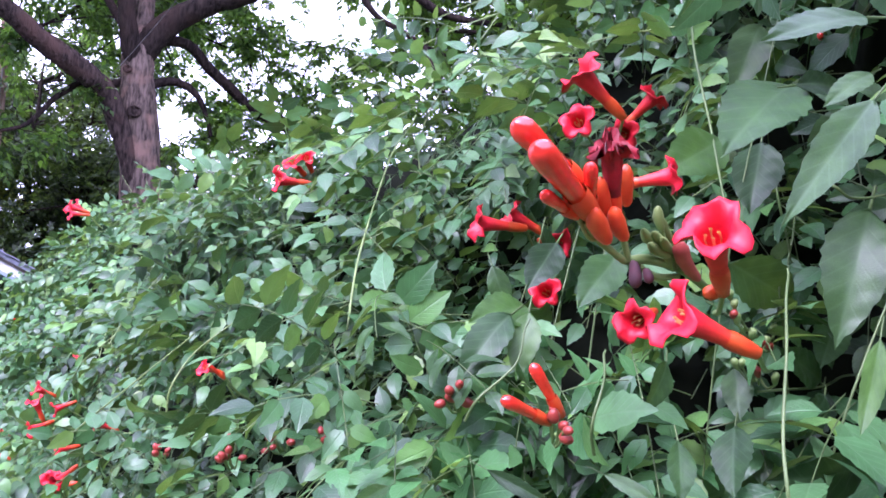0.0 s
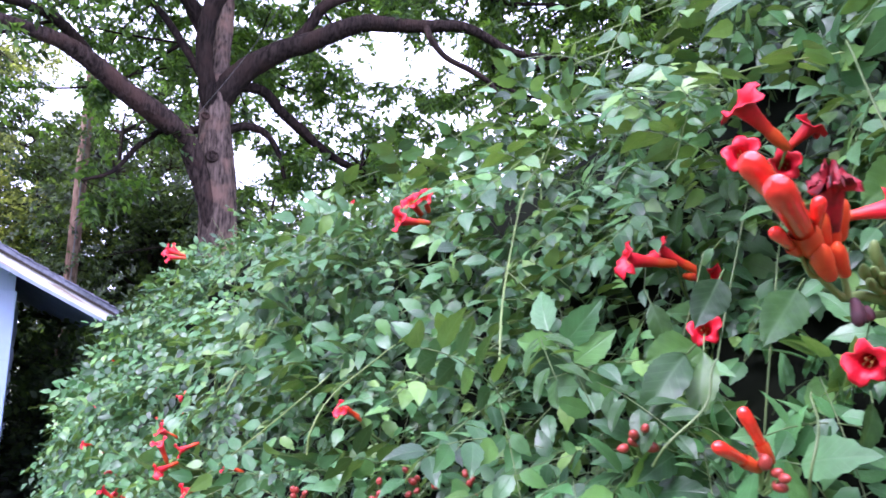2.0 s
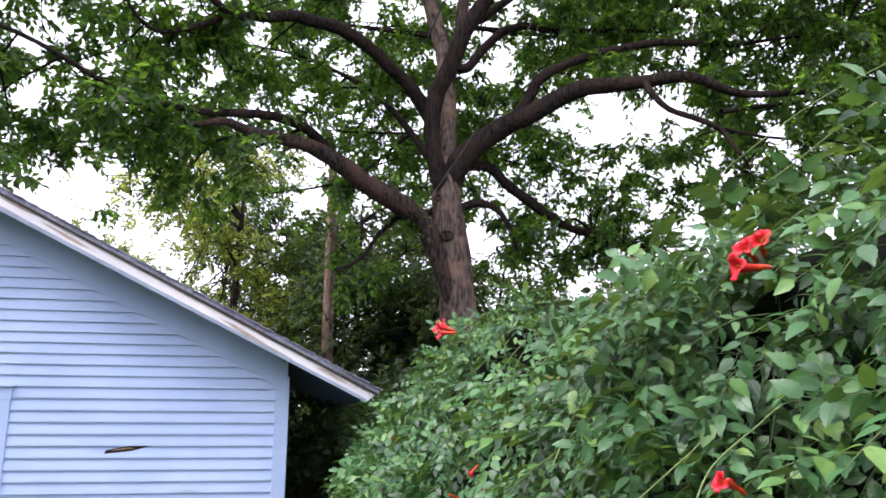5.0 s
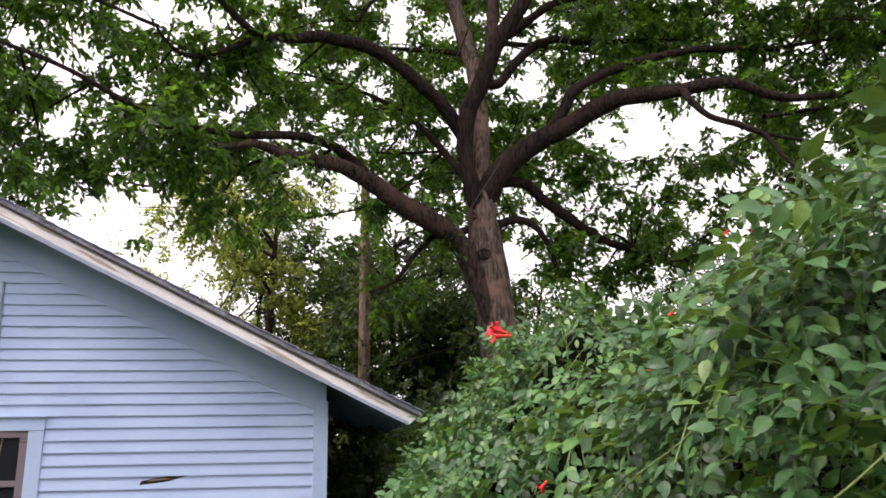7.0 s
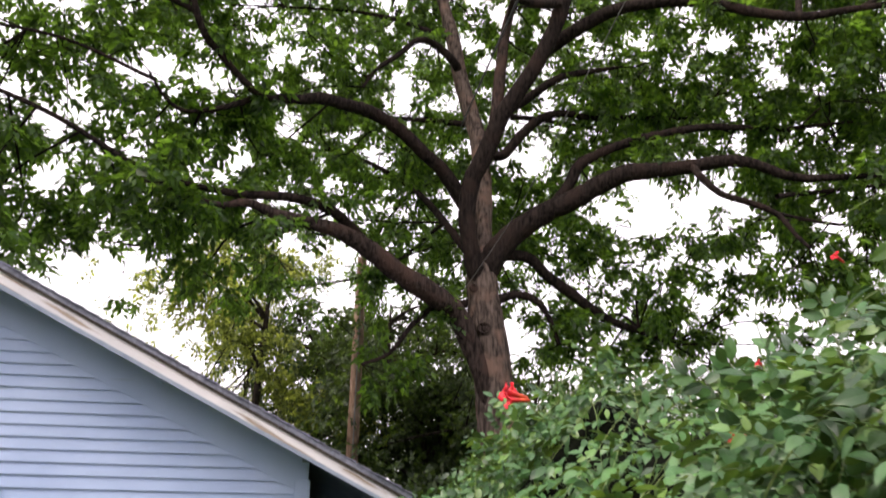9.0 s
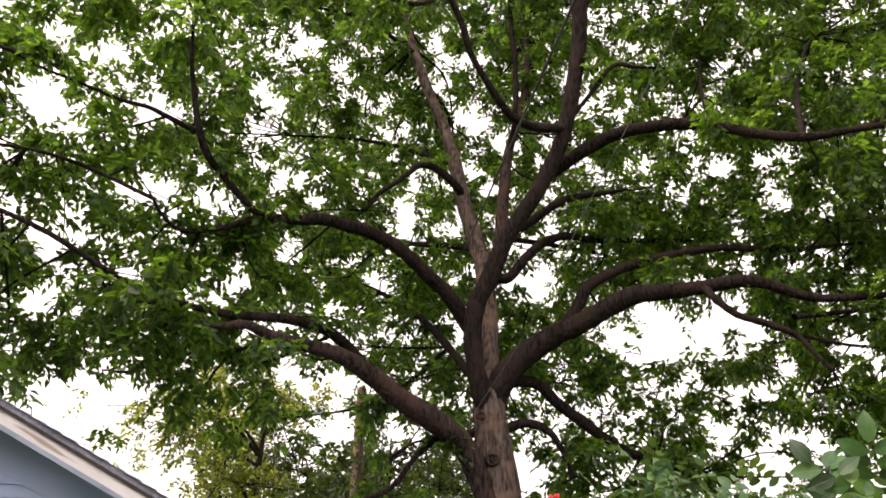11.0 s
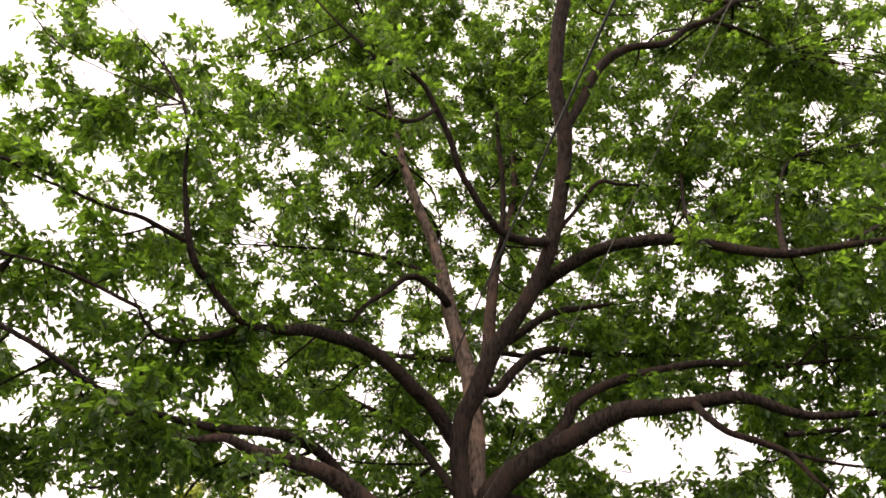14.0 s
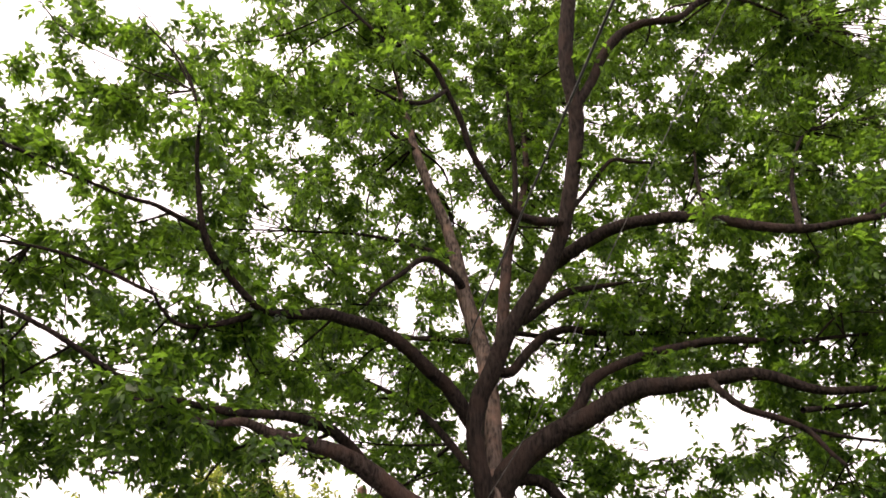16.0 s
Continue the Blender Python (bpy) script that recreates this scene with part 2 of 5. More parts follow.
def box(bm, lo, hi, bevel=0.0):
    made = bmesh.ops.create_cube(bm, size=1)["verts"]
    lo, hi = Vector(lo), Vector(hi)
    for v in made:
        v.co = Vector([lo[i] + (hi[i] - lo[i]) * (v.co[i] + 0.5) for i in range(3)])
    if bevel:
        edges = list({e for v in made for e in v.link_edges})
        bmesh.ops.bevel(bm, geom=edges, offset=bevel, segments=1, affect="EDGES")


def slab(outline, y0, y1):
    """A bmesh: an outline of (x, z), extruded from y0 to y1."""
    bm = bmesh.new()
    front = [bm.verts.new((x, y0, z)) for x, z in outline]
    back = [bm.verts.new((x, y1, z)) for x, z in outline]
    bm.faces.new(front)
    bm.faces.new(back[::-1])
    for i in range(len(front)):
        j = (i + 1) % len(front)
        bm.faces.new((front[j], front[i], back[i], back[j]))
    bmesh.ops.recalc_face_normals(bm, faces=bm.faces)
    return bm


def smooth_line(points, steps):
    """A finer run of (x, y, z, r) along the given ones."""
    p = np.array(points, float)
    p = np.vstack([2 * p[0] - p[1], p, 2 * p[-1] - p[-2]])
    out = []
    for i in range(1, len(p) - 2):
        for s in np.arange(steps) / steps:
            a, b, c, d = p[i - 1:i + 3]
            out.append(0.5 * (2 * b + (c - a) * s + (2 * a - 5 * b + 4 * c - d) * s * s + (3 * b - a - 3 * c + d) * s ** 3))
    out.append(p[-2])
    out = np.array(out)
    out[:, 3] = np.maximum(out[:, 3], 0.0008)
    return out


def tube(line, sides=8, rough=0.0, rng=None):
    """Vertices and quads of a tube along (x, y, z, r)."""
    line = np.asarray(line, float)
    n = len(line)
    way = np.gradient(line[:, :3], axis=0)
    way /= np.linalg.norm(way, axis=1)[:, None] + 1e-9
    side = np.cross(way[0], (0.3, 0.9, 0.2))
    verts = []
    for i in range(n):
        side = side - way[i] * side.dot(way[i])
        side /= np.linalg.norm(side) + 1e-9
        up = np.cross(way[i], side)
        a = np.arange(sides) * 2 * np.pi / sides
        r = np.full(sides, line[i, 3])
        if rough and rng is not None:
            r = r * (1 + rough * (rng.random(sides) - 0.5))
        verts.append(line[i, :3] + (np.cos(a) * r)[:, None] * side + (np.sin(a) * r)[:, None] * up)
    idx = np.arange(n * sides).reshape(n, sides)
    a, b = idx[:-1], idx[1:]
    faces = np.stack([a, np.roll(a, -1, 1), np.roll(b, -1, 1), b], -1).reshape(-1, 4)
    return np.vstack(verts), faces


def join(pieces):
    verts, faces, at = [], [], 0
    for v, f in pieces:
        verts.append(v)
        faces.append(np.asarray(f) + at)
        at += len(v)
    return np.vstack(verts), np.vstack(faces)


def unit(a):
    return a / (np.linalg.norm(a, axis=-1, keepdims=True) + 1e-9)


# leaflet outlines lie along +y from the stalk to the tip, with z as the face's normal
def leaflet(stations, widths, fold, teeth=0.0, droop=0.0):
    u, w = np.array(stations), np.array(widths)
    mid = np.stack([0 * u, u, -droop * u * u], 1)
    inner = slice(1, len(u) - 1)
    tooth = teeth * np.where(np.arange(len(u)) % 2 == 0, 1.0, -0.6)[inner]
    ww = w[inner] + tooth
    left = np.stack([-ww, u[inner] + 0.03, fold * ww - droop * u[inner] ** 2], 1)
    right = left * (-1, 1, 1)
    n, k = len(u), len(u) - 2
    v = np.vstack([mid, left, right])
    f = []
    for base, flip in ((n, False), (n + k, True)):
        rim = [0] + [base + i for i in range(k)] + [n - 1]
        for i in range(n - 1):
            for tri in ((i, i + 1, rim[i + 1]), (i, rim[i + 1], rim[i])):
                if len(set(tri)) == 3:
                    f.append(tri if not flip else tri[::-1])
    return v, np.array(f)


LEAF_FINE = leaflet([0, .05, .13, .22, .32, .42, .52, .62, .72, .82, .91, 1.05], [0, .11, .205, .26, .285, .285, .27, .24, .19, .125, .06, 0], 0.1, 0.022, 0.3)
LEAF_MID = leaflet([0, .07, .2, .34, .48, .62, .78, 1.03], [0, .14, .245, .28, .27, .23, .13, 0], 0.1, 0.02, 0.3)
LEAF_LOW = leaflet([0, .1, .35, .65, .88, 1.02], [0, .16, .275, .24, .1, 0], 0.12, 0.0, 0.26)
LEAF_FAR = (np.array([[0, 0, 0], [0, 1, -.15], [-.33, .45, .1], [.33, .45, .1]]), np.array([[0, 1, 2], [0, 3, 1]]))
LEAF_BROAD = (np.array([[0, 0, 0], [0, 1, -.22], [-.25, .45, .05], [.25, .45, .05]]), np.array([[0, 1, 2], [0, 3, 1]]))
STICK = (np.array([[-.5, 0, -.3], [.5, 0, -.3], [0, 0, .5], [-.5, 1, -.3], [.5, 1, -.3], [0, 1, .5]]), np.array([[0, 1, 4], [0, 4, 3], [1, 2, 5], [1, 5, 4], [2, 0, 3], [2, 3, 5]]))


def stamp(shape, pos, way, nrm, length, width=None):
    """Copies of a leaflet, joined: vertices and triangles."""
    v, f = shape
    y = unit(way)
    z = unit(nrm - y * np.sum(nrm * y, -1, keepdims=True))
    x = np.cross(y, z)
    width = length if width is None else width
    out = (pos[:, None] + v[None, :, 0:1] * (x * width[:, None])[:, None] + v[None, :, 1:2] * (y * length[:, None])[:, None]
           + v[None, :, 2:3] * (z * width[:, None])[:, None])
    n = len(pos)
    faces = f[None] + (np.arange(n) * len(v))[:, None, None]
    return out.reshape(-1, 3), faces.reshape(-1, f.shape[1])


def compound(rng, base, way, nrm, pairs, length, size, spread=0.9, sag=0.35, jitter=0.25):
    """The leaflets of feathered leaves: places, directions, normals, lengths, and the stalk pieces."""
    n = len(base)
    way, nrm = unit(way), unit(nrm)
    side = unit(np.cross(way, nrm))
    nrm = np.cross(side, way)
    P, D, N, S, K = [], [], [], [], []
    last = base
    for i in range(pairs + 1):
        s = (0.28 + 0.72 * i / pairs)
        at = base + way * (length * s)[:, None] - np.array([0, 0, 1.0]) * (length * sag * s * s)[:, None]
        K.append((last, at - last))
        last = at
        ends = ((1,), (-1,))[:2] if i < pairs else ((0,),)
        for (e,) in ends:
            d = way * (0.55 if e else 1.0) + side * e * spread + rng.normal(0, jitter, (n, 3)) - np.array([0, 0, 0.25])
            P.append(at + unit(side) * e * 0.003)
            D.append(d)
            N.append(nrm + rng.normal(0, jitter, (n, 3)))
            S.append(size * rng.uniform(0.8, 1.12, n) * (0.85 if i == 0 else 1.0))
    return np.vstack(P), np.vstack(D), np.vstack(N), np.hstack(S), K


# ---- ground ----
bm = bmesh.new()
bmesh.ops.create_grid(bm, x_segments=60, y_segments=60, size=1)
for v in bm.verts:
    x, y = v.co.x, v.co.y
    v.co.x, v.co.y = 700 * x * abs(x) ** 1.5, 700 * y * abs(y) ** 1.5 + 5
    v.co.z = 0.08 * noise.noise(Vector((v.co.x * 0.3, v.co.y * 0.3, 0))) - 0.05
for f in bm.faces:
    f.smooth = True
tagged(part("ground", bm, M_GROUND), "rough grassy yard under the vine and trees", "ground", kind="structure")

# unseen wall added round the rest of the yard to block low sky light
na, nz = 90, 16
ang = np.radians(np.linspace(-205, 35, na))
ga, gz = np.meshgrid(ang, np.linspace(0, 1, nz), indexing="ij")
top = 6.6 + 0.9 * np.sin(ga * 7) + 0.6 * np.sin(ga * 17 + 1)
rad = 12.5 + 0.7 * np.sin(ga * 13) + 0.5 * np.sin(gz * 9 + ga * 21) - 1.2 * np.sin(gz * np.pi)
pts = np.stack([2.0 + rad * 1.25 * np.cos(ga), 1.0 + rad * np.sin(ga), gz * top - 0.1], -1).reshape(-1, 3)
idx = np.arange(na * nz).reshape(na, nz)
quads = np.stack([idx[:-1, :-1], idx[1:, :-1], idx[1:, 1:], idx[:-1, 1:]], -1).reshape(-1, 4)
M_LIGHT_BLOCK = plain("light_block", (0.012, 0.025, 0.008), (0.05, 0.085, 0.025), 0.9, 3.0, 0.8)
tagged(part("backdrop", array_mesh("backdrop", pts, quads, [M_LIGHT_BLOCK]), None), "unseen dark green wall added round the yard to block low sky light", "trees", kind="structure")

# ---- house ----
WALL_Y, RIDGE_X, SLOPE = 8.6, -3.13, 0.506
RAKE_Y = WALL_Y - 0.46
LEFT_X = 2 * RIDGE_X
EAVE_X = 0.86
BACK_Y = 15.6


def roof_z(x):
    return 4.03 - SLOPE * abs(x - RIDGE_X)


house = empty("house", "pale blue clapboard house with a weathered white gable rake", "house")
wall_top = lambda x: roof_z(x) - 0.30
bm = slab([(LEFT_X, -0.1), (0, -0.1), (0, wall_top(0)), (RIDGE_X, wall_top(RIDGE_X)), (LEFT_X, wall_top(LEFT_X))], WALL_Y + 0.03, WALL_Y + 0.15)
part("front_wall", bm, M_SHEATHING, house, "dark old sheathing behind the boards")
for x0, x1, nm in ((-0.12, 0.0, "side_wall"), (LEFT_X, LEFT_X + 0.12, "side_wall")):
    bm = bmesh.new()
    box(bm, (x0, WALL_Y + 0.15, -0.1), (x1, BACK_Y, wall_top(0)))
    part(nm, bm, M_SIDING, house)
bm = slab([(LEFT_X, -0.1), (0, -0.1), (0, wall_top(0)), (RIDGE_X, wall_top(RIDGE_X)), (LEFT_X, wall_top(LEFT_X))], BACK_Y, BACK_Y + 0.12)
part("back_wall", bm, M_SIDING, house)
# roof slopes, with the shingle edge proud of the rake boards
for sgn, nm in ((1, "roof_slope"), (-1, "roof_slope")):
    e = RIDGE_X + sgn * (EAVE_X - RIDGE_X)
    bm = slab([(RIDGE_X, 4.012), (e, roof_z(e) - 0.018), (e, roof_z(e) - 0.06), (RIDGE_X, 4.03 - 0.06)], RAKE_Y - 0.012, BACK_Y + 0.4)
    part(nm, bm, M_ROOF, house, "grey shingle roof slope with a thin worn edge")
    e2 = RIDGE_X + sgn * (EAVE_X - 0.02 - RIDGE_X)
    bm = slab([(RIDGE_X, 4.03 - 0.064), (e2, roof_z(e2) - 0.064), (e2, roof_z(e2) - 0.09), (RIDGE_X, 4.03 - 0.09)], RAKE_Y + 0.03, BACK_Y + 0.38)
    part("roof_deck", bm, M_SOFFIT, house, "painted underside of the overhang")
    c = RIDGE_X + sgn * (EAVE_X - 0.12 - RIDGE_X)
    t = RIDGE_X + sgn * (EAVE_X - 0.02 - RIDGE_X)
    bm = slab([(RIDGE_X, 4.03 - 0.066), (t, roof_z(t) - 0.066), (c, roof_z(c) - 0.195), (RIDGE_X, 4.03 - 0.225)], RAKE_Y, RAKE_Y + 0.028)
    part("rake_board", bm, M_TRIM, house, "weathered white rake board with peeling paint")
    # dark strip added for the shaded gap between shingles and rake board
    bm = slab([(RIDGE_X, 4.03 - 0.062), (e2, roof_z(e2) - 0.062), (e2, roof_z(e2) - 0.088), (RIDGE_X, 4.03 - 0.088)], RAKE_Y - 0.012, RAKE_Y - 0.002)
    part("drip_strip", bm, M_SHEATHING, house, "dark strip that stands for the shaded gap under the shingle edge")
    bm = slab([(RIDGE_X, 4.03 - 0.19), (c, roof_z(c) - 0.168), (c, roof_z(c) - 0.2), (RIDGE_X, 4.03 - 0.232)], RAKE_Y - 0.014, RAKE_Y - 0.003)
    part("rake_moulding", bm, M_SOFFIT, house, "blue-grey moulding along the rake board")
    w0 = RIDGE_X + sgn * (0 - RIDGE_X)
    bm = slab([(RIDGE_X, wall_top(RIDGE_X) + 0.2), (w0, wall_top(w0) + 0.2), (w0, wall_top(w0) - 0.16), (RIDGE_X, wall_top(RIDGE_X) - 0.17)], WALL_Y - 0.0225, WALL_Y + 0.03)
    part("frieze_board", bm, M_SIDING, house)
    # lookouts that carry the overhang
    for k in range(3):
        x = RIDGE_X + sgn * (0.6 + 1.25 * k)
        z = roof_z(x) - 0.095
        bm = slab([(x - 0.03, z - 0.09), (x + 0.03, z - 0.09 - SLOPE * 0.06 * sgn * 0), (x + 0.03, z - 0.02), (x - 0.03, z - 0.02)], RAKE_Y + 0.03, WALL_Y)
        part("lookout", bm, M_SOFFIT, house)
# shingle courses along the rake, each lapping the one below and none quite in line
rng = np.random.default_rng(7)
for sgn in (1, -1):
    for k in range(31):
        x0 = RIDGE_X + sgn * (0.005 + 0.129 * k)
        x1 = x0 + sgn * 0.15
        out, lift = rng.uniform(0.018, 0.042), rng.uniform(0.0, 0.004)
        bm = slab([(x0, roof_z(x0) - 0.014 + lift), (x1, roof_z(x1) - 0.002 + lift), (x1, roof_z(x1) - 0.012 + lift), (x0, roof_z(x0) - 0.018)], RAKE_Y - out, RAKE_Y + 0.3)
        part("shingle", bm, M_ROOF, house)
# corner boards
for x0, x1 in ((-0.115, 0.02), (LEFT_X - 0.02, LEFT_X + 0.115)):
    bm = bmesh.new()
    box(bm, (x0, WALL_Y - 0.032, -0.1), (x1, WALL_Y + 0.03, wall_top(0) - 0.02), 0.004)
    part("corner_board", bm, M_SIDING, house)
# window
WX0, WX1, WZ0, WZ1 = -3.62, -2.64, 0.55, 1.88
window = part("window", slab([(WX0, WZ0), (WX1, WZ0), (WX1, WZ1), (WX0, WZ1)], WALL_Y + 0.022, WALL_Y + 0.028), M_DARKROOM, house, "old window with dark panes and a brown sash")
bm = bmesh.new()
for lo, hi in (((WX0, WZ0), (WX0 + 0.07, WZ1)), ((WX1 - 0.07, WZ0), (WX1, WZ1)), ((WX0 + 0.07, WZ1 - 0.06), (WX1 - 0.07, WZ1)), ((WX0 + 0.07, WZ0), (WX1 - 0.07, WZ0 + 0.08)), ((WX0 + 0.07, 1.395), (WX1 - 0.07, 1.45))):
    box(bm, (lo[0], WALL_Y - 0.02, lo[1]), (hi[0], WALL_Y + 0.02, hi[1]), 0.004)
part("sash", bm, M_SASH, window, "brown weathered sash")
for z0, z1 in ((WZ0 + 0.08, 1.395), (1.45, WZ1 - 0.06)):
    bm = bmesh.new()
    box(bm, (WX0 + 0.07, WALL_Y + 0.004, z0), (WX1 - 0.07, WALL_Y + 0.010, z1))
    part("pane", bm, M_GLASS, window)
for lo, hi, y in (((WX0 - 0.13, WZ0 - 0.02), (WX0, WZ1), 0.034), ((WX1, WZ0 - 0.02), (WX1 + 0.13, WZ1), 0.034), ((WX0 - 0.135, WZ1), (WX1 + 0.135, WZ1 + 0.115), 0.036), ((WX0 - 0.16, WZ1 + 0.115), (WX1 + 0.16, WZ1 + 0.135), 0.06), ((WX0 - 0.16, WZ0 - 0.07), (WX1 + 0.16, WZ0 - 0.02), 0.06)):
    bm = bmesh.new()
    box(bm, (lo[0], WALL_Y - y, lo[1]), (hi[0], WALL_Y + 0.02, hi[1]), 0.003)
    part("casing", bm, M_SIDING, window)
line = smooth_line([(-2.86, WALL_Y - 0.002, 1.82, 0.004), (-2.88, WALL_Y - 0.004, 1.6, 0.004), (-2.93, WALL_Y - 0.004, 1.3, 0.004)], 4)
part("cord", array_mesh("cord", *tube(line, 5), [M_RAWWOOD]), None, window, "thin yellowish hanging cord")
# clapboards
rng = np.random.default_rng(4)
COURSES = [2.007 - 0.1085 * i for i in range(18, 0, -1)] + [2.007 + 0.1026 * i for i in range(16)]
for z, z_next in zip(COURSES[:-1], COURSES[1:]):
    BOARD = z_next - z
    zt = z + BOARD + 0.012
    half = (4.03 - 0.30 - 0.14 - (z + 0.03)) / SLOPE
    xa, xb = max(LEFT_X + 0.115, RIDGE_X - half), min(-0.115, RIDGE_X + half)
    spans = [(xa, xb)]
    if WZ0 - 0.02 < z + BOARD and z < WZ1 + 0.12:
        spans = [(xa, WX0 - 0.13), (WX1 + 0.13, xb)]
    for x0, x1 in spans:
        if x1 - x0 < 0.1:
            continue
        dz = rng.normal(0, 0.0015)
        bm = bmesh.new()
        broken = abs(z - 1.356) < 0.03 and x1 > -1.3
        if broken:
            outline = [(x0, z + dz), (x1, z + dz), (x1, z + BOARD), (-1.16, z + 0.118), (-1.28, z + 0.1), (-1.4, z + 0.062), (-1.54, z + 0.045), (-1.66, z + 0.034), (-1.64, z + 0.068), (-1.5, z + 0.096), (-1.36, z + 0.118), (-1.22, z + 0.124), (x0, z + BOARD)]
        else:
            outline = [(x0, z + dz), (x1, z + dz), (x1, zt), (x0, zt)]
        front = [bm.verts.new((x, WALL_Y - 0.024 + 0.02 * (zz - z) / BOARD, zz)) for x, zz in outline]
        back = [bm.verts.new((x, WALL_Y + 0.0, zz)) for x, zz in outline]
        bm.faces.new(front)
        for i in range(len(front)):
            j = (i + 1) % len(front)
            bm.faces.new((front[j], front[i], back[i], back[j]))
        bmesh.ops.recalc_face_normals(bm, faces=bm.faces)
        part("clapboard", bm, M_SIDING, house)
bm = slab([(-1.6, 1.418), (-1.45, 1.432), (-1.38, 1.44), (-1.44, 1.452), (-1.55, 1.436)], WALL_Y + 0.004, WALL_Y + 0.02)
part("splinter", bm, M_RAWWOOD, house, "bare tan wood in the broken board")
line = smooth_line([(-3.0, WALL_Y - 0.026, 3.25, 0.011), (-2.985, WALL_Y - 0.026, 2.7, 0.011), (-2.94, WALL_Y - 0.026, 2.14, 0.009)], 5)
part("service_cord", array_mesh("service_cord", *tube(line, 6), [M_SOFFIT]), None, house, "painted cord down the gable")

# ---- utility pole and cables ----
pole = empty("utility_pole", "brown weathered wooden utility pole behind the roof", "utility pole", at=(0.78, 17.03, 0))
line = np.array([(0, 0, -0.1, 0.13), (0.0, 0, 2.5, 0.125), (0, 0, 5.0, 0.115), (0, 0, 7.2, 0.1)])
v, f = tube(smooth_line(line, 4), 12)
part("shaft", array_mesh("shaft", v, f, [M_POLE]), None, pole)
bm = bmesh.new()
bmesh.ops.create_cone(bm, cap_ends=True, segments=12, radius1=0.1, radius2=0.07, depth=0.05, matrix=Matrix.Translation((0, 0, 7.22)))
part("cap", bm, M_POLE, pole)
bm = bmesh.new()
box(bm, (-0.012, -0.145, 2.0), (0.012, -0.115, 6.5), 0.003)
part("conduit", bm, M_WIRE, pole, "grey cable guard")
CABLES = (("cable", "black cable slung to the tree", M_CABLE, 0.012, [(1.56, -2.0, 5.2), (1.63, 1.75, 5.86), (1.7, 4.75, 6.36), (1.78, 7.75, 6.87), (1.88, 11.7, 7.5)]),
          ("wire", "thin grey wire running down to the pole", M_WIRE, 0.005, [(3.2, -2.0, 8.2), (3.0, 2.0, 7.45), (2.8, 5.0, 6.95), (2.5, 8.0, 6.1), (2.25, 10.4, 5.4), (1.6, 14.0, 4.65), (0.79, 16.9, 4.4)]))
for nm, label, mat, r, pts in CABLES:
    v, f = tube(smooth_line([(*p, r) for p in pts], 6), 6)
    tagged(part(nm, array_mesh(nm, v, f, [mat]), None), label, "cable")

# ---- the large tree ----
BOUGHS = {}
BOUGHS['main_stem'] = [(2.26, 12.0, 4.95, 0.13), (2.17, 11.92, 5.3, 0.15), (2.07, 11.86, 5.62, 0.125), (2.0, 11.82, 6.15, 0.124), (2.06, 11.75, 6.65, 0.134), (2.24, 11.63, 7.06, 0.138), (2.46, 11.45, 7.63, 0.128), (2.9, 11.26, 8.35, 0.122), (3.2, 11.08, 9, 0.12), (3.37, 10.89, 9.66, 0.127), (3.55, 10.71, 10.75, 0.125), (3.56, 10.52, 11.49, 0.129), (3.43, 10.34, 12.4, 0.124), (3.52, 10.15, 13.6, 0.132), (3.64, 9.97, 14.4, 0.126), (3.83, 9.78, 15.87, 0.124), (3.84, 9.6, 17.92, 0.1)]
BOUGHS['back_stem'] = [(2.29, 12.1, 5.2, 0.15), (2.32, 12.2, 5.72, 0.15), (2.33, 12.26, 6.12, 0.14), (2.36, 12.34, 6.6, 0.138), (2.33, 12.49, 7.62, 0.143), (2.27, 12.63, 8.1, 0.138), (2.07, 12.78, 9.03, 0.127), (1.94, 12.92, 9.94, 0.123), (1.78, 13.07, 10.79, 0.099), (1.47, 13.21, 11.84, 0.093), (1.17, 13.36, 12.99, 0.088), (0.97, 13.5, 14.09, 0.069), (0.78, 13.7, 15.3, 0.046), (0.62, 13.9, 16.5, 0.028), (0.52, 14.1, 17.6, 0.012)]
BOUGHS['second_stem'] = [(2.42, 12.3, 7.43, 0.099), (2.59, 12.42, 8.22, 0.103), (2.71, 12.53, 9.18, 0.099), (2.85, 12.65, 10.12, 0.085), (3.13, 12.77, 11.17, 0.07), (3.34, 12.88, 12.31, 0.064), (3.36, 13, 13.87, 0.046), (3.3, 13.2, 15.1, 0.03), (3.2, 13.4, 16.2, 0.014)]
BOUGHS['low_left'] = [(2.36, 11.9, 3.3, 0.09), (2.2, 11.84, 3.85, 0.13), (2.02, 11.8, 4.3, 0.145), (1.82, 11.74, 4.64, 0.15), (1.44, 11.56, 4.84, 0.16), (0.95, 11.34, 5.04, 0.143), (0.55, 11.12, 5.25, 0.127), (0.16, 10.9, 5.37, 0.104), (-0.2, 10.68, 5.37, 0.082), (-0.61, 10.46, 5.36, 0.073), (-0.93, 10.24, 5.39, 0.052), (-1.22, 10.02, 5.25, 0.032), (-1.5, 9.8, 5.22, 0.025)]
BOUGHS['low_left_up'] = [(0.55, 11.2, 5.32, 0.071), (0.07, 10.91, 5.64, 0.07), (-0.43, 10.63, 5.67, 0.062), (-0.95, 10.34, 5.54, 0.053), (-1.18, 10.06, 5.43, 0.045), (-1.58, 9.77, 5.37, 0.032), (-1.83, 9.49, 5.32, 0.025), (-2.25, 9.2, 5.4, 0.018)]
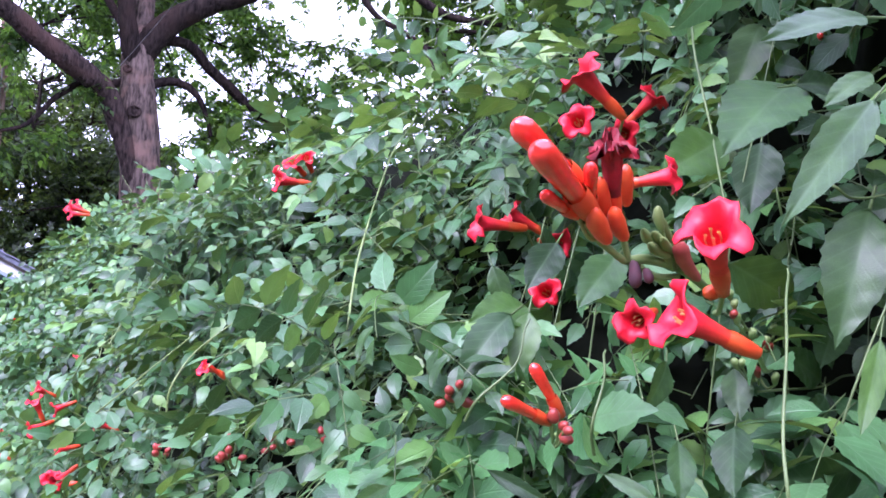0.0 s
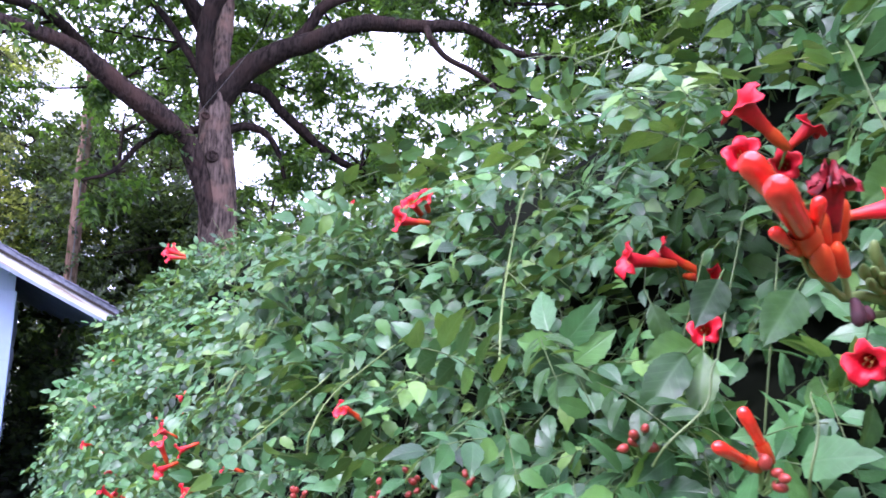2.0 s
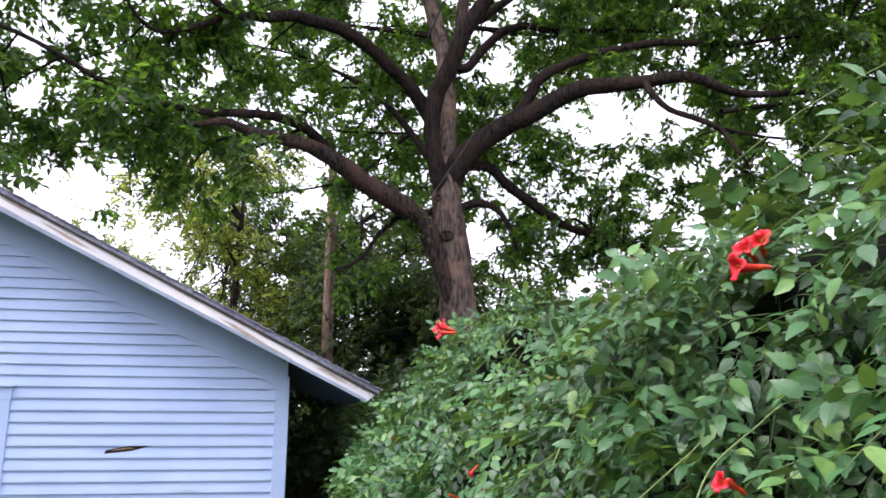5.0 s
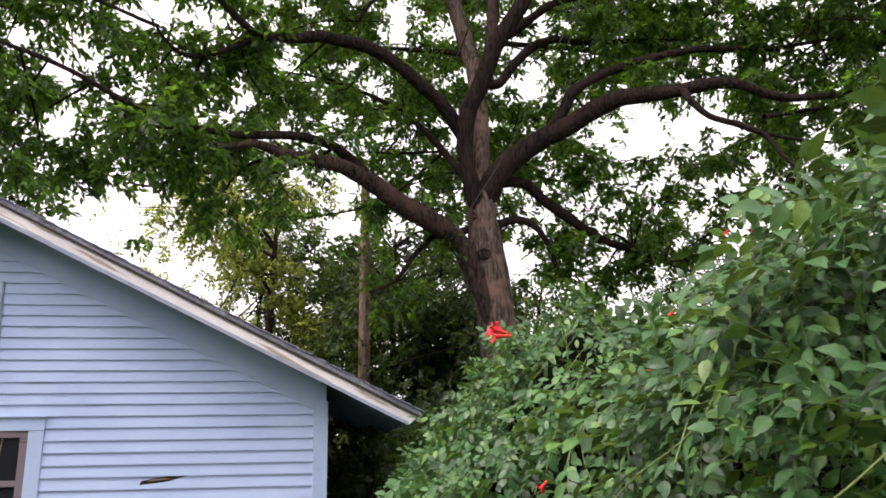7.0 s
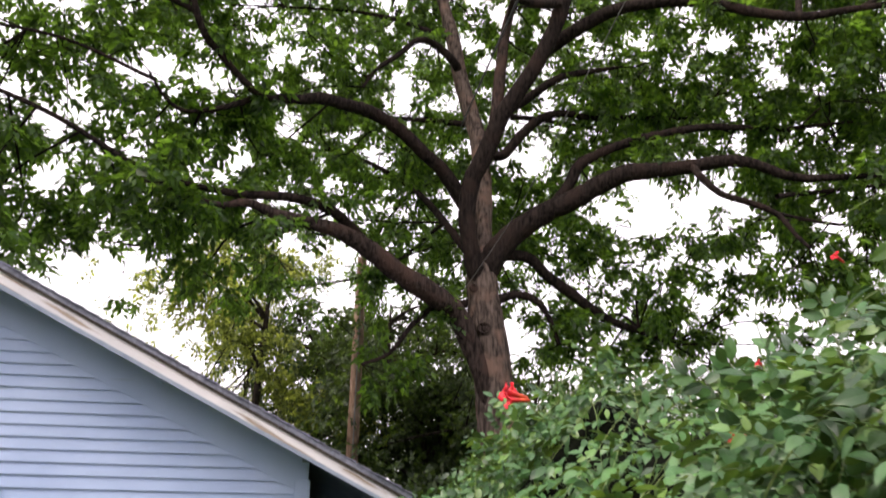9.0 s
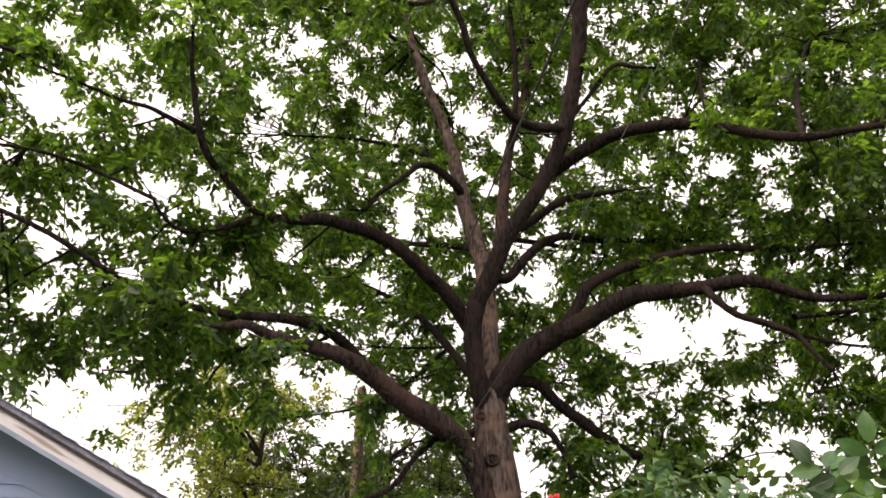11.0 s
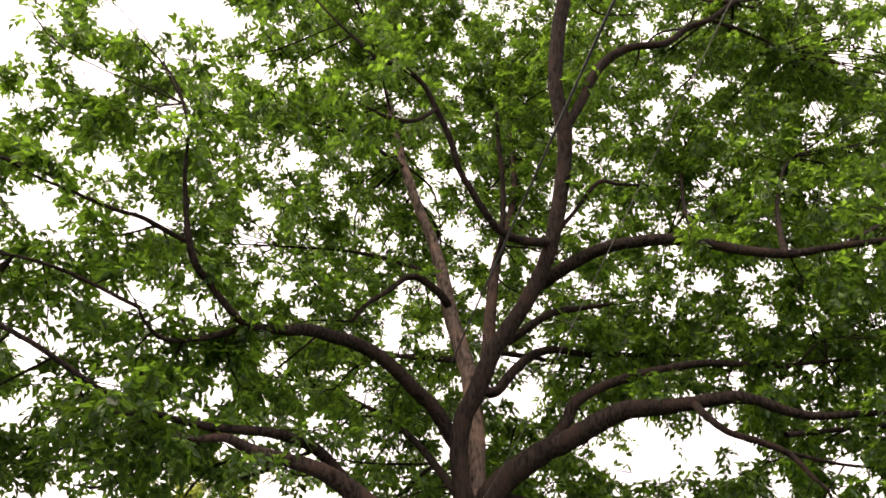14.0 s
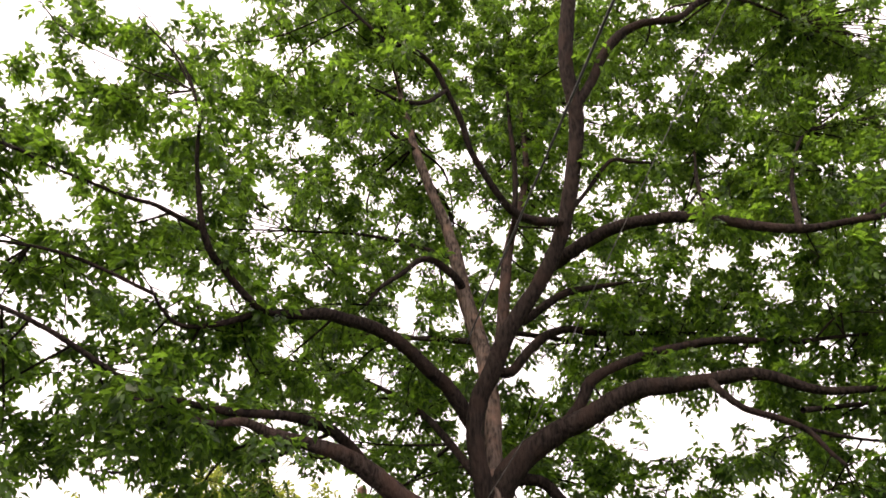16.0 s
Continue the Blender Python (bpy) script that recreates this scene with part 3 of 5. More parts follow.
BOUGHS['mid_left'] = [(2.02, 12, 6.35, 0.123), (1.65, 11.8, 6.78, 0.107), (1.33, 11.6, 6.95, 0.099), (0.94, 11.4, 7.19, 0.098), (0.51, 11.2, 7.32, 0.097), (0.12, 11, 7.29, 0.088), (-0.19, 10.8, 7.23, 0.086), (-0.53, 10.6, 7.06, 0.063), (-0.94, 10.4, 6.97, 0.055), (-1.15, 10.2, 7.02, 0.048), (-1.42, 10, 7.23, 0.047), (-1.6, 9.8, 7.35, 0.047), (-1.73, 9.6, 7.61, 0.04), (-1.84, 9.4, 8.05, 0.031), (-1.9, 9.2, 8.42, 0.024), (-1.92, 9, 8.9, 0.018)]
BOUGHS['mid_left_low'] = [(-0.96, 10.6, 7.07, 0.049), (-1.19, 10.44, 6.84, 0.041), (-1.54, 10.28, 6.6, 0.034), (-1.83, 10.12, 6.49, 0.027), (-2.03, 9.96, 6.59, 0.02), (-2.18, 9.8, 6.78, 0.013)]
BOUGHS['mid_left_side'] = [(-1.78, 9.9, 7.75, 0.035), (-2.08, 9.72, 7.78, 0.035), (-2.32, 9.53, 7.77, 0.027), (-2.6, 9.35, 7.7, 0.024), (-3.02, 9.17, 7.73, 0.02), (-3.42, 8.98, 7.75, 0.017), (-3.69, 8.8, 7.79, 0.014)]
BOUGHS['back_twig'] = [(1.92, 12.6, 9.23, 0.072), (1.58, 12.48, 9.45, 0.063), (1.27, 12.36, 9.42, 0.053), (0.95, 12.24, 9.02, 0.043), (0.6, 12.12, 8.62, 0.034), (0.4, 12, 8.21, 0.025)]
BOUGHS['low_right'] = [(2.3, 11.98, 5.25, 0.17), (2.43, 11.93, 5.58, 0.19), (2.72, 11.85, 5.92, 0.176), (3.14, 11.7, 6.21, 0.162), (3.51, 11.55, 6.37, 0.154), (3.89, 11.4, 6.59, 0.146), (4.26, 11.25, 6.74, 0.136), (4.7, 11.1, 6.76, 0.118), (5.14, 10.95, 6.79, 0.103), (5.58, 10.8, 6.84, 0.096), (5.89, 10.65, 6.76, 0.08), (6.41, 10.5, 6.52, 0.064), (6.97, 10.35, 6.5, 0.049), (7.71, 10.2, 6.55, 0.033)]
BOUGHS['low_right_twig'] = [(5.07, 10.6, 6.44, 0.053), (5.29, 10.52, 6.18, 0.045), (5.68, 10.44, 6.03, 0.045), (5.98, 10.36, 5.86, 0.038), (6.15, 10.28, 5.55, 0.03), (6.26, 10.2, 5.35, 0.023)]
BOUGHS['right_second'] = [(3.18, 11.8, 6.28, 0.07), (3.5, 11.7, 6.65, 0.086), (3.66, 11.6, 6.97, 0.087), (3.99, 11.5, 7.18, 0.072), (4.49, 11.4, 7.38, 0.073), (4.99, 11.3, 7.5, 0.066), (5.5, 11.2, 7.6, 0.059), (5.98, 11.1, 7.59, 0.051), (6.82, 11, 7.58, 0.035)]
BOUGHS['right_third'] = [(2.65, 12.2, 7.36, 0.082), (2.93, 12.2, 7.73, 0.075), (3.27, 12.2, 8.07, 0.077), (3.65, 12.2, 8.21, 0.061), (4.06, 12.2, 8.18, 0.052), (4.64, 12.2, 8.24, 0.044), (5.12, 12.2, 8.28, 0.036), (5.91, 12.2, 8.35, 0.028)]
BOUGHS['right_small'] = [(2.73, 11.7, 7.96, 0.073), (3.1, 11.7, 8.27, 0.067), (3.48, 11.7, 8.56, 0.059), (4.05, 11.7, 8.74, 0.043), (4.44, 11.7, 8.85, 0.026)]
BOUGHS['high_right'] = [(3.22, 11.5, 8.93, 0.119), (3.66, 11.21, 9.16, 0.111), (4.03, 10.92, 9.28, 0.102), (4.38, 10.63, 9.25, 0.092), (4.88, 10.34, 9.17, 0.092), (5.33, 10.05, 8.94, 0.083), (5.73, 9.76, 8.64, 0.073), (6.21, 9.47, 8.43, 0.065), (6.61, 9.18, 8.37, 0.048), (7.24, 8.89, 8.38, 0.041), (8.02, 8.6, 8.52, 0.025)]
BOUGHS['front_left'] = [(3.21, 10.9, 9.3, 0.075), (2.8, 10.73, 9.13, 0.073), (2.45, 10.56, 9.08, 0.064), (2.2, 10.39, 9.17, 0.055), (1.92, 10.22, 9.47, 0.051), (1.67, 10.05, 9.78, 0.047), (1.51, 9.88, 10.17, 0.048), (1.26, 9.71, 10.61, 0.045), (1.02, 9.54, 10.93, 0.041), (0.69, 9.37, 11.02, 0.037), (0.22, 9.2, 10.92, 0.024)]
BOUGHS['front_left_side'] = [(1.26, 9.7, 10.6, 0.032), (0.92, 9.57, 10.14, 0.031), (0.54, 9.43, 9.98, 0.031), (0.21, 9.3, 9.99, 0.019)]
BOUGHS['top_right'] = [(3.59, 10.5, 11.54, 0.092), (3.85, 10.36, 12.01, 0.085), (4.07, 10.22, 12.56, 0.087), (4.38, 10.09, 13, 0.089), (4.79, 9.95, 13.24, 0.071), (5.38, 9.81, 13.32, 0.061), (5.82, 9.68, 13.71, 0.063), (6.22, 9.54, 13.87, 0.053), (6.7, 9.4, 14.32, 0.044)]
BOUGHS['top_twig'] = [(3.4, 11, 9.58, 0.043), (3.72, 10.88, 10, 0.035), (4.12, 10.75, 10.57, 0.036), (4.45, 10.62, 10.48, 0.027), (4.87, 10.5, 10.41, 0.018)]
BOUGHS['inner'] = [(2.8, 12, 10.23, 0.046), (2.83, 11.87, 11.3, 0.048), (2.75, 11.73, 12.15, 0.04), (2.71, 11.6, 12.91, 0.031)]
BOUGHS['under_right'] = [(2.41, 12, 5.58, 0.094), (2.95, 12.11, 5.66, 0.08), (3.32, 12.23, 5.41, 0.081), (3.7, 12.34, 5.21, 0.082), (4.08, 12.46, 5, 0.075), (4.43, 12.57, 4.87, 0.067), (4.88, 12.69, 4.79, 0.052), (5.47, 12.8, 4.63, 0.026)]
# ridge in dark bark, added to stand for a shadowed hollow beside the trunk
BOUGHS['side_ridge'] = [(2.62, 12.08, 3.2, 0.03), (2.64, 12.08, 3.6, 0.06), (2.6, 12.06, 4.15, 0.07), (2.54, 12.05, 4.6, 0.05)]
BOUGHS['under_stub'] = [(2.4, 12, 4.89, 0.077), (2.73, 12, 5.02, 0.062), (3.03, 12, 4.97, 0.055), (3.23, 12, 4.73, 0.039), (3.38, 12, 4.32, 0.031)]
BOUGHS['under_left'] = [(1.95, 12, 4.82, 0.061), (1.57, 11.88, 4.72, 0.052), (1.24, 11.75, 4.42, 0.037), (0.94, 11.62, 3.99, 0.029), (0.57, 11.5, 3.79, 0.021)]
TRUNK = [(2.62, 12.0, -0.2, 0.5), (2.6, 12.0, 0.4, 0.38), (2.56, 12.0, 1.5, 0.31), (2.5, 12.0, 2.6, 0.288), (2.46, 12.0, 3.3, 0.275), (2.4, 12.0, 3.9, 0.272), (2.33, 12.0, 4.45, 0.268), (2.28, 12.0, 4.9, 0.232), (2.26, 12.0, 5.22, 0.222), (2.27, 12.03, 5.45, 0.2), (2.28, 12.1, 5.68, 0.13), (2.28, 12.15, 5.8, 0.05)]
tree = empty("tree", "large spreading shade tree with grey-brown bark", "tree", at=(0, 0, 0))
rng = np.random.default_rng(11)
v, f = tube(smooth_line(TRUNK, 7), 20, 0.07, rng)
part("trunk", array_mesh("trunk", v, f, [M_BARK]), None, tree, "grey-brown fissured trunk with a dark knot")
for p, r in (((2.23, 11.74, 4.43), 0.1), ((2.1, 11.8, 5.02), 0.065)):
    bm = bmesh.new()
    ring = bmesh.ops.create_uvsphere(bm, u_segments=14, v_segments=10, radius=r, matrix=Matrix.Translation(p) @ Matrix.Diagonal((1.0, 0.6, 0.9, 1)))["verts"]
    for v in ring:
        d = (v.co.x - p[0]) ** 2 + (v.co.z - p[2]) ** 2
        if v.co.y < p[1] and d < (0.55 * r) ** 2:
            v.co.y += 0.5 * r
    part("knot", bm, M_BARK_MID, tree, "dark rounded knot where a limb was lost")
# each limb starts inside the wood that bears it
WOOD = [np.array(smooth_line(TRUNK, 7))] + [np.array(smooth_line(p, 6)) for p in BOUGHS.values()]
for i, nm in enumerate(list(BOUGHS)):
    p0, p1 = np.array(BOUGHS[nm][0]), np.array(BOUGHS[nm][1])
    best = None
    for j, w in enumerate(WOOD):
        if j == i + 1:
            continue
        for q in w:
            if q[3] > p0[3] * 0.95:
                aim = q[:3] - p0[:3]
                d = np.linalg.norm(aim) + 0.25 * max(0, aim.dot(unit(p1[:3] - p0[:3])))
                if best is None or d < best[0]:
                    best = (d, q)
    if best and nm not in ("main_stem", "back_stem", "low_left", "low_right", "side_ridge") and 0.03 < best[0] < 1.2:
        BOUGHS[nm] = [(*best[1][:3], p0[3] * 1.05)] + list(BOUGHS[nm])
BOUGHS["left_reach"] = [(-2.2, 9.25, 5.4, 0.03), (-3.0, 9.0, 5.75, 0.026), (-4.2, 8.8, 6.05, 0.018), (-5.3, 8.6, 6.0, 0.008)]
BOUGHS["left_reach_up"] = [(-3.6, 8.85, 7.78, 0.022), (-4.6, 8.7, 8.0, 0.018), (-5.8, 8.5, 7.9, 0.008)]
BOUGHS["left_reach_mid"] = [(-2.1, 9.85, 6.7, 0.024), (-3.2, 9.6, 7.0, 0.02), (-4.4, 9.3, 6.9, 0.014), (-5.4, 9.0, 6.7, 0.007)]
BOUGHS["left_tip"] = [(-1.91, 9.05, 8.8, 0.02), (-2.3, 9.0, 9.7, 0.016), (-3.0, 8.9, 10.4, 0.008)]
BOUGHS["front_tip"] = [(0.3, 9.22, 10.95, 0.025), (-0.5, 9.1, 11.7, 0.018), (-1.2, 9.0, 12.6, 0.008)]
BOUGHS["left_high"] = [(1.2, 13.3, 12.8, 0.05), (0.2, 13.0, 13.2, 0.035), (-1.0, 12.6, 13.0, 0.02), (-2.2, 12.2, 12.6, 0.01)]
BOUGHS["left_back"] = [(1.95, 12.9, 9.9, 0.05), (0.6, 13.4, 10.6, 0.035), (-1.0, 13.6, 10.7, 0.02), (-2.6, 13.4, 10.4, 0.01)]
BOUGHS["right_tip"] = [(6.2, 9.54, 13.87, 0.04), (7.4, 9.7, 13.7, 0.025), (8.8, 9.9, 13.1, 0.01)]
BOUGHS["right_rise"] = [(6.15, 9.5, 8.45, 0.05), (6.7, 10.0, 9.9, 0.035), (7.4, 10.3, 11.2, 0.022), (8.3, 10.6, 12.0, 0.01)]
BOUGHS["right_rise_back"] = [(5.3, 10.07, 8.95, 0.05), (5.6, 10.8, 10.2, 0.035), (6.0, 11.3, 11.6, 0.022), (6.3, 11.5, 12.9, 0.01)]
BOUGHS["right_far"] = [(6.8, 9.1, 8.38, 0.04), (8.0, 9.4, 9.3, 0.025), (9.2, 9.6, 10.2, 0.01)]
BOUGHS["back_low"] = [(2.2, 12.1, 5.5, 0.07), (1.4, 13.4, 7.2, 0.05), (0.2, 14.4, 8.3, 0.03), (-0.9, 15.0, 8.8, 0.012)]
BOUGHS["back_low_side"] = [(2.3, 12.2, 5.5, 0.07), (3.0, 13.8, 6.6, 0.05), (3.6, 15.0, 7.5, 0.03), (4.4, 15.8, 8.0, 0.012)]
BOUGHS["back_mid"] = [(2.27, 12.63, 8.1, 0.06), (1.3, 13.7, 8.7, 0.04), (0.2, 14.6, 9.2, 0.025), (-0.8, 15.2, 9.4, 0.01)]
BOUGHS["back_right"] = [(2.59, 12.42, 8.2, 0.05), (4.0, 13.5, 8.8, 0.04), (5.4, 14.4, 9.2, 0.022), (6.6, 15.0, 9.3, 0.01)]
BOUGHS["right_reach"] = [(6.1, 10.5, 6.2, 0.04), (7.4, 10.9, 6.6, 0.03), (9.0, 11.2, 7.0, 0.02), (10.4, 11.3, 7.1, 0.01)]
BOUGHS["right_reach_up"] = [(6.7, 11.0, 7.58, 0.035), (8.0, 11.3, 8.0, 0.026), (9.4, 11.5, 8.3, 0.018), (10.8, 11.6, 8.4, 0.01)]
BOUGHS["right_reach_low"] = [(5.9, 10.38, 5.9, 0.03), (6.9, 10.6, 5.9, 0.022), (8.2, 10.8, 6.0, 0.015), (9.4, 11.0, 5.9, 0.008)]
# stems and limbs the crown shades take the darker bark tones
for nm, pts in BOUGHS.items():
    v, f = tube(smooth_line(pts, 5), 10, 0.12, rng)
    part("limb", array_mesh("limb", v, f, [M_BARK if nm == "back_stem" else M_BARK_MID if nm in ("second_stem", "low_left") else M_LIMB_SHADED]), None, tree)


def crown_on(rng, limbs, twig_gap, twig_len, sprays, leaves, leaf_len, leaflet_len, pairs, shape):
    """Twigs and feathered leaves along limbs: two sets of vertices and faces."""
    twigs, base, way = [], [], []
    for pts in limbs.values():
        line = smooth_line(pts, 8)[:, :3]
        line = line[int(len(line) * 0.3):]
        if len(line) < 3:
            continue
        seg = np.linalg.norm(np.diff(line, axis=0), axis=1)
        n = max(2, int(seg.sum() / twig_gap))
        at = rng.choice(len(line) - 1, n, p=seg / seg.sum())
        for i in list(at) + [len(line) - 1] * 3:
            run = unit(line[min(i + 1, len(line) - 1)] - line[max(i - 1, 0)])
            d = unit(rng.normal(0, 1, 3) * (1, 1, 0.8) + run * 0.6 + np.array((0, 0, 0.25)))
            L = twig_len * rng.uniform(0.5, 1.25)
            s = np.linspace(0, 1, 5)[:, None]
            bend = unit(d + rng.normal(0, 0.4, 3))
            path = line[i] + d * s * L * 0.6 + bend * s * s * L * 0.5 - np.array((0, 0, 0.12)) * s ** 2 * L
            twigs.append(tube(np.hstack([path, (0.016 * (1 - 0.75 * s)) * twig_len]), 4))
            for q in rng.uniform(0.25, 1.0, sprays) ** 0.8:
                j = q * 4
                a, b = int(min(j, 3)), min(int(j) + 1, 4)
                p = path[a] + (path[b] - path[a]) * (j - a)
                c = p + rng.normal(0, 0.1, 3) * twig_len
                base.append(np.repeat(c[None], leaves, 0) + rng.normal(0, 0.05, (leaves, 3)) * twig_len)
                out = unit(c - line[i] + rng.normal(0, 0.25, 3))
                way.append(out + rng.normal(0, 0.75, (leaves, 3)) - np.array((0, 0, 0.15)))
    base, way = np.vstack(base), np.vstack(way)
    # the leaves stand in clumps with gaps between
    q = base * 4.6 / twig_len
    gap = np.sin(q[:, 0] + 1.3 * np.sin(q[:, 2] * 0.7)) * np.sin(q[:, 2] * 1.15 + np.sin(q[:, 0] * 0.6)) + 0.4 * np.sin(q[:, 1] * 0.8 + q[:, 0] * 1.7) + rng.normal(0, 0.2, len(base))
    base, way = base[gap < 0.55], way[gap < 0.55]
    n = len(base)
    nrm = rng.normal(0, 0.5, (n, 3)) + np.array((0, 0, 1.0))
    P, D, N, S, K = compound(rng, base, way, nrm, pairs, leaf_len * rng.uniform(0.7, 1.2, n), np.full(n, leaflet_len), 0.85, 0.35, 0.3)
    return join(twigs), stamp(shape, P, D, N, S, S * 1.0)


# gaps cut through the crown to fit the camera's view, by where they cross y = 12: x, z, radius
VIEW_GAPS = [(-6.34, 14.25, 0.63), (-4.53, 14.73, 0.77), (-3.45, 15.2, 0.31), (-4.43, 12.74, 0.3), (-4.76, 9.84, 0.44), (-4.63, 11.12, 0.23), (-4.54, 9.42, 0.34), (-0.69, 7.39, 0.24), (0.63, 7.08, 0.26), (0.97, 8.27, 0.31), (-0.32, 8.36, 0.19), (0.24, 10.44, 0.21), (2.31, 8.87, 0.25), (2.08, 9.17, 0.16), (-3.8, 6.36, 0.33), (-2.74, 6.89, 0.28), (-3.47, 6.9, 0.18), (-0.51, 5.57, 0.29), (0.09, 6.09, 0.2), (-1.54, 6.51, 0.17), (-0.56, 7.59, 0.15), (-0.15, 6.91, 0.14), (-1.58, 11.03, 0.15)]
VIEW_GAPS += [(2.95, 7.8, 0.28), (3.97, 6.87, 0.22), (4.89, 6.6, 0.51), (5.66, 6.72, 0.42), (4.26, 6.46, 0.31), (6.52, 6.75, 0.25), (8.34, 6.37, 0.29), (7.36, 9.3, 0.33), (6.44, 9.83, 0.24), (11.32, 16.89, 0.51), (10.04, 15.03, 0.4), (6.01, 10.33, 0.18), (9.93, 12.65, 0.16), (3.32, 7.36, 0.14), (7.92, 8.37, 0.15), (5.06, 8.9, 0.13), (4.58, 12.6, 0.17), (6.17, 13.88, 0.19), (3.43, 13.98, 0.16)]
VIEW_GAPS += [(-0.53, 5.44, 0.32), (0.01, 5.34, 0.3), (-2.56, 4.89, 0.5), (-3.08, 5.14, 0.35), (-1.33, 5.43, 0.25), (-2.08, 4.61, 0.3)]
VIEWPOINT = np.array((0.0, 1.6, 1.6))


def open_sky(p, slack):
    """Whether points lie in a gap, a cone that widens along the camera's line of sight."""
    k = (p[:, 1] - VIEWPOINT[1]) / (12.0 - VIEWPOINT[1])
    q = VIEWPOINT[None, [0, 2]] + (p[:, [0, 2]] - VIEWPOINT[None, [0, 2]]) / k[:, None]
    o = np.array(VIEW_GAPS)
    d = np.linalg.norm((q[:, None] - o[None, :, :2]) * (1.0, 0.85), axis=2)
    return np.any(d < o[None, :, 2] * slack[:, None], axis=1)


def limb_depth(x, z):
    """The limbs' y, shifted to fit what leaves cover in the camera's view; the stems lean back as they rise."""
    y = np.interp(x, [-7, -2.2, 0.3, 2.2, 4, 6.0, 7.0, 11], [8.3, 9.4, 11.0, 12.2, 11.5, 10.6, 9.3, 9.2])
    return y + np.interp(z, [7.0, 9.0, 13.0, 15.0], [0.0, 0.8, 1.3, 0.0]) * np.interp(x, [-0.3, 0.8, 2.8, 3.6], [0, 1, 1, 0])


# leafy boughs between and behind the limbs, spaced and thinned to fit the camera's view
crown_rng = np.random.default_rng(15)
WOOD = np.vstack([smooth_line(q, 4) for q in BOUGHS.values()])
WOOD = WOOD[WOOD[:, 3] > 0.018]
centres = []
for k in range(11000):
    x, z = crown_rng.uniform(-7.5, 14.5), 4.6 + 16.0 * crown_rng.random() ** 1.25
    y = limb_depth(x, z) + np.interp(x, [-3, -1.5, 0.8, 1.5], [0.55, 0.95, 0.95, 0.55]) + 3.6 * crown_rng.random() ** 1.3
    c = np.array((x, y, z))
    if ((x - 3.0) / 11.5) ** 2 + ((z - 8.0) / 14.0) ** 2 > 1 or (x < 1.8 and z < np.interp(x, [-4, -1, 0.5], [4.5, 4.75, 5.15]) + 0.2 * (y - limb_depth(x, z))) or (x < -2.5 and z > 13.6 + 0.5 * x + 1.2) or (x > 3 and z < 4.6) or (1.4 < x < 3.2 and z < 6.2) or (x > 3 and z < 6.3 and crown_rng.random() < 0.8):
        continue
    if centres and np.min(np.linalg.norm((np.array(centres) - c) * (1, 0.8, 1.15), axis=1)) < np.interp(x, [-3, 0, 4, 6], [0.9 if z < 7.5 else 1.1, 1.0, 0.95, 0.84 if z < 12 else 0.95]):
        continue
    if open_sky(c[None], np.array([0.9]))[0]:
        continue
    centres.append(c)
LEAFY = {}
for k, c in enumerate(centres):
    near = np.linalg.norm(WOOD[:, :3] - c, axis=1) + 0.6 * np.maximum(WOOD[:, 2] - c[2], 0)
    q = WOOD[np.argmin(near)]
    d = c - q[:3]
    r = min(0.6 * q[3], 0.012 + 0.006 * np.linalg.norm(d))
    side = crown_rng.normal(0, 0.1, 3) * np.linalg.norm(d)
    LEAFY[k] = [(*q[:3], r), (*(q[:3] + d * 0.45 + side), r * 0.75), (*c, r * 0.4)]
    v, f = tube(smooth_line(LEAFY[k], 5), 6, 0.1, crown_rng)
    part("branch", array_mesh("branch", v, f, [M_LIMB_SHADED]), None, tree)


def tufts(rng, heads, ways, leaves, leaf_len, leaflet_len, pairs, shape):
    """Tufts of feathered leaves that spread from twig heads and hang at their tips."""
    base = np.repeat(heads, leaves, 0)
    n = len(base)
    way = unit(np.repeat(ways, leaves, 0) * 0.45 + rng.normal(0, 1, (n, 3)) * (0.75, 0.75, 0.4) + (0, 0, -0.12))
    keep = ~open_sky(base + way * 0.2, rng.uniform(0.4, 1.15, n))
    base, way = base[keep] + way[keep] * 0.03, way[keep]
    n = len(base)
    nrm = rng.normal(0, 0.42, (n, 3)) + np.array((0, 0, 1.0))
    P, D, N, S, K = compound(rng, base, way, nrm, pairs, leaf_len * rng.uniform(0.65, 1.2, n), np.full(n, leaflet_len), 0.8, 0.45, 0.3)
    return stamp(shape, P, D, N, S, S)


def twigs_on(rng, line, count, length, back):
    """Twigs out of a run of wood: tubes, their heads and the ways they point."""
    tubes, heads, ways = [], [], []
    for k in range(count):
        i = int(len(line) * rng.uniform(0.0, 0.999)) if k % 3 else len(line) - 1
        d = unit(rng.normal(0, 1, 3) * (1, 0.8, 0.6) + (0, back, 0.12))
        d[1] = max(d[1], -0.25)
        L = length * rng.uniform(0.5, 1.2)
        s = np.linspace(0, 1, 5)[:, None]
        path = line[i] + d * s * L + unit(rng.normal(0, 1, 3)) * s * s * L * 0.25 - np.array((0, 0, 0.15)) * s ** 2 * L
        tubes.append(tube(np.hstack([path, 0.008 * (1 - 0.7 * s)]), 4))
        for q in (2, 3, 4):
            heads.append(path[q] + rng.normal(0, 0.05, 3))
            ways.append(d)
    return tubes, heads, ways


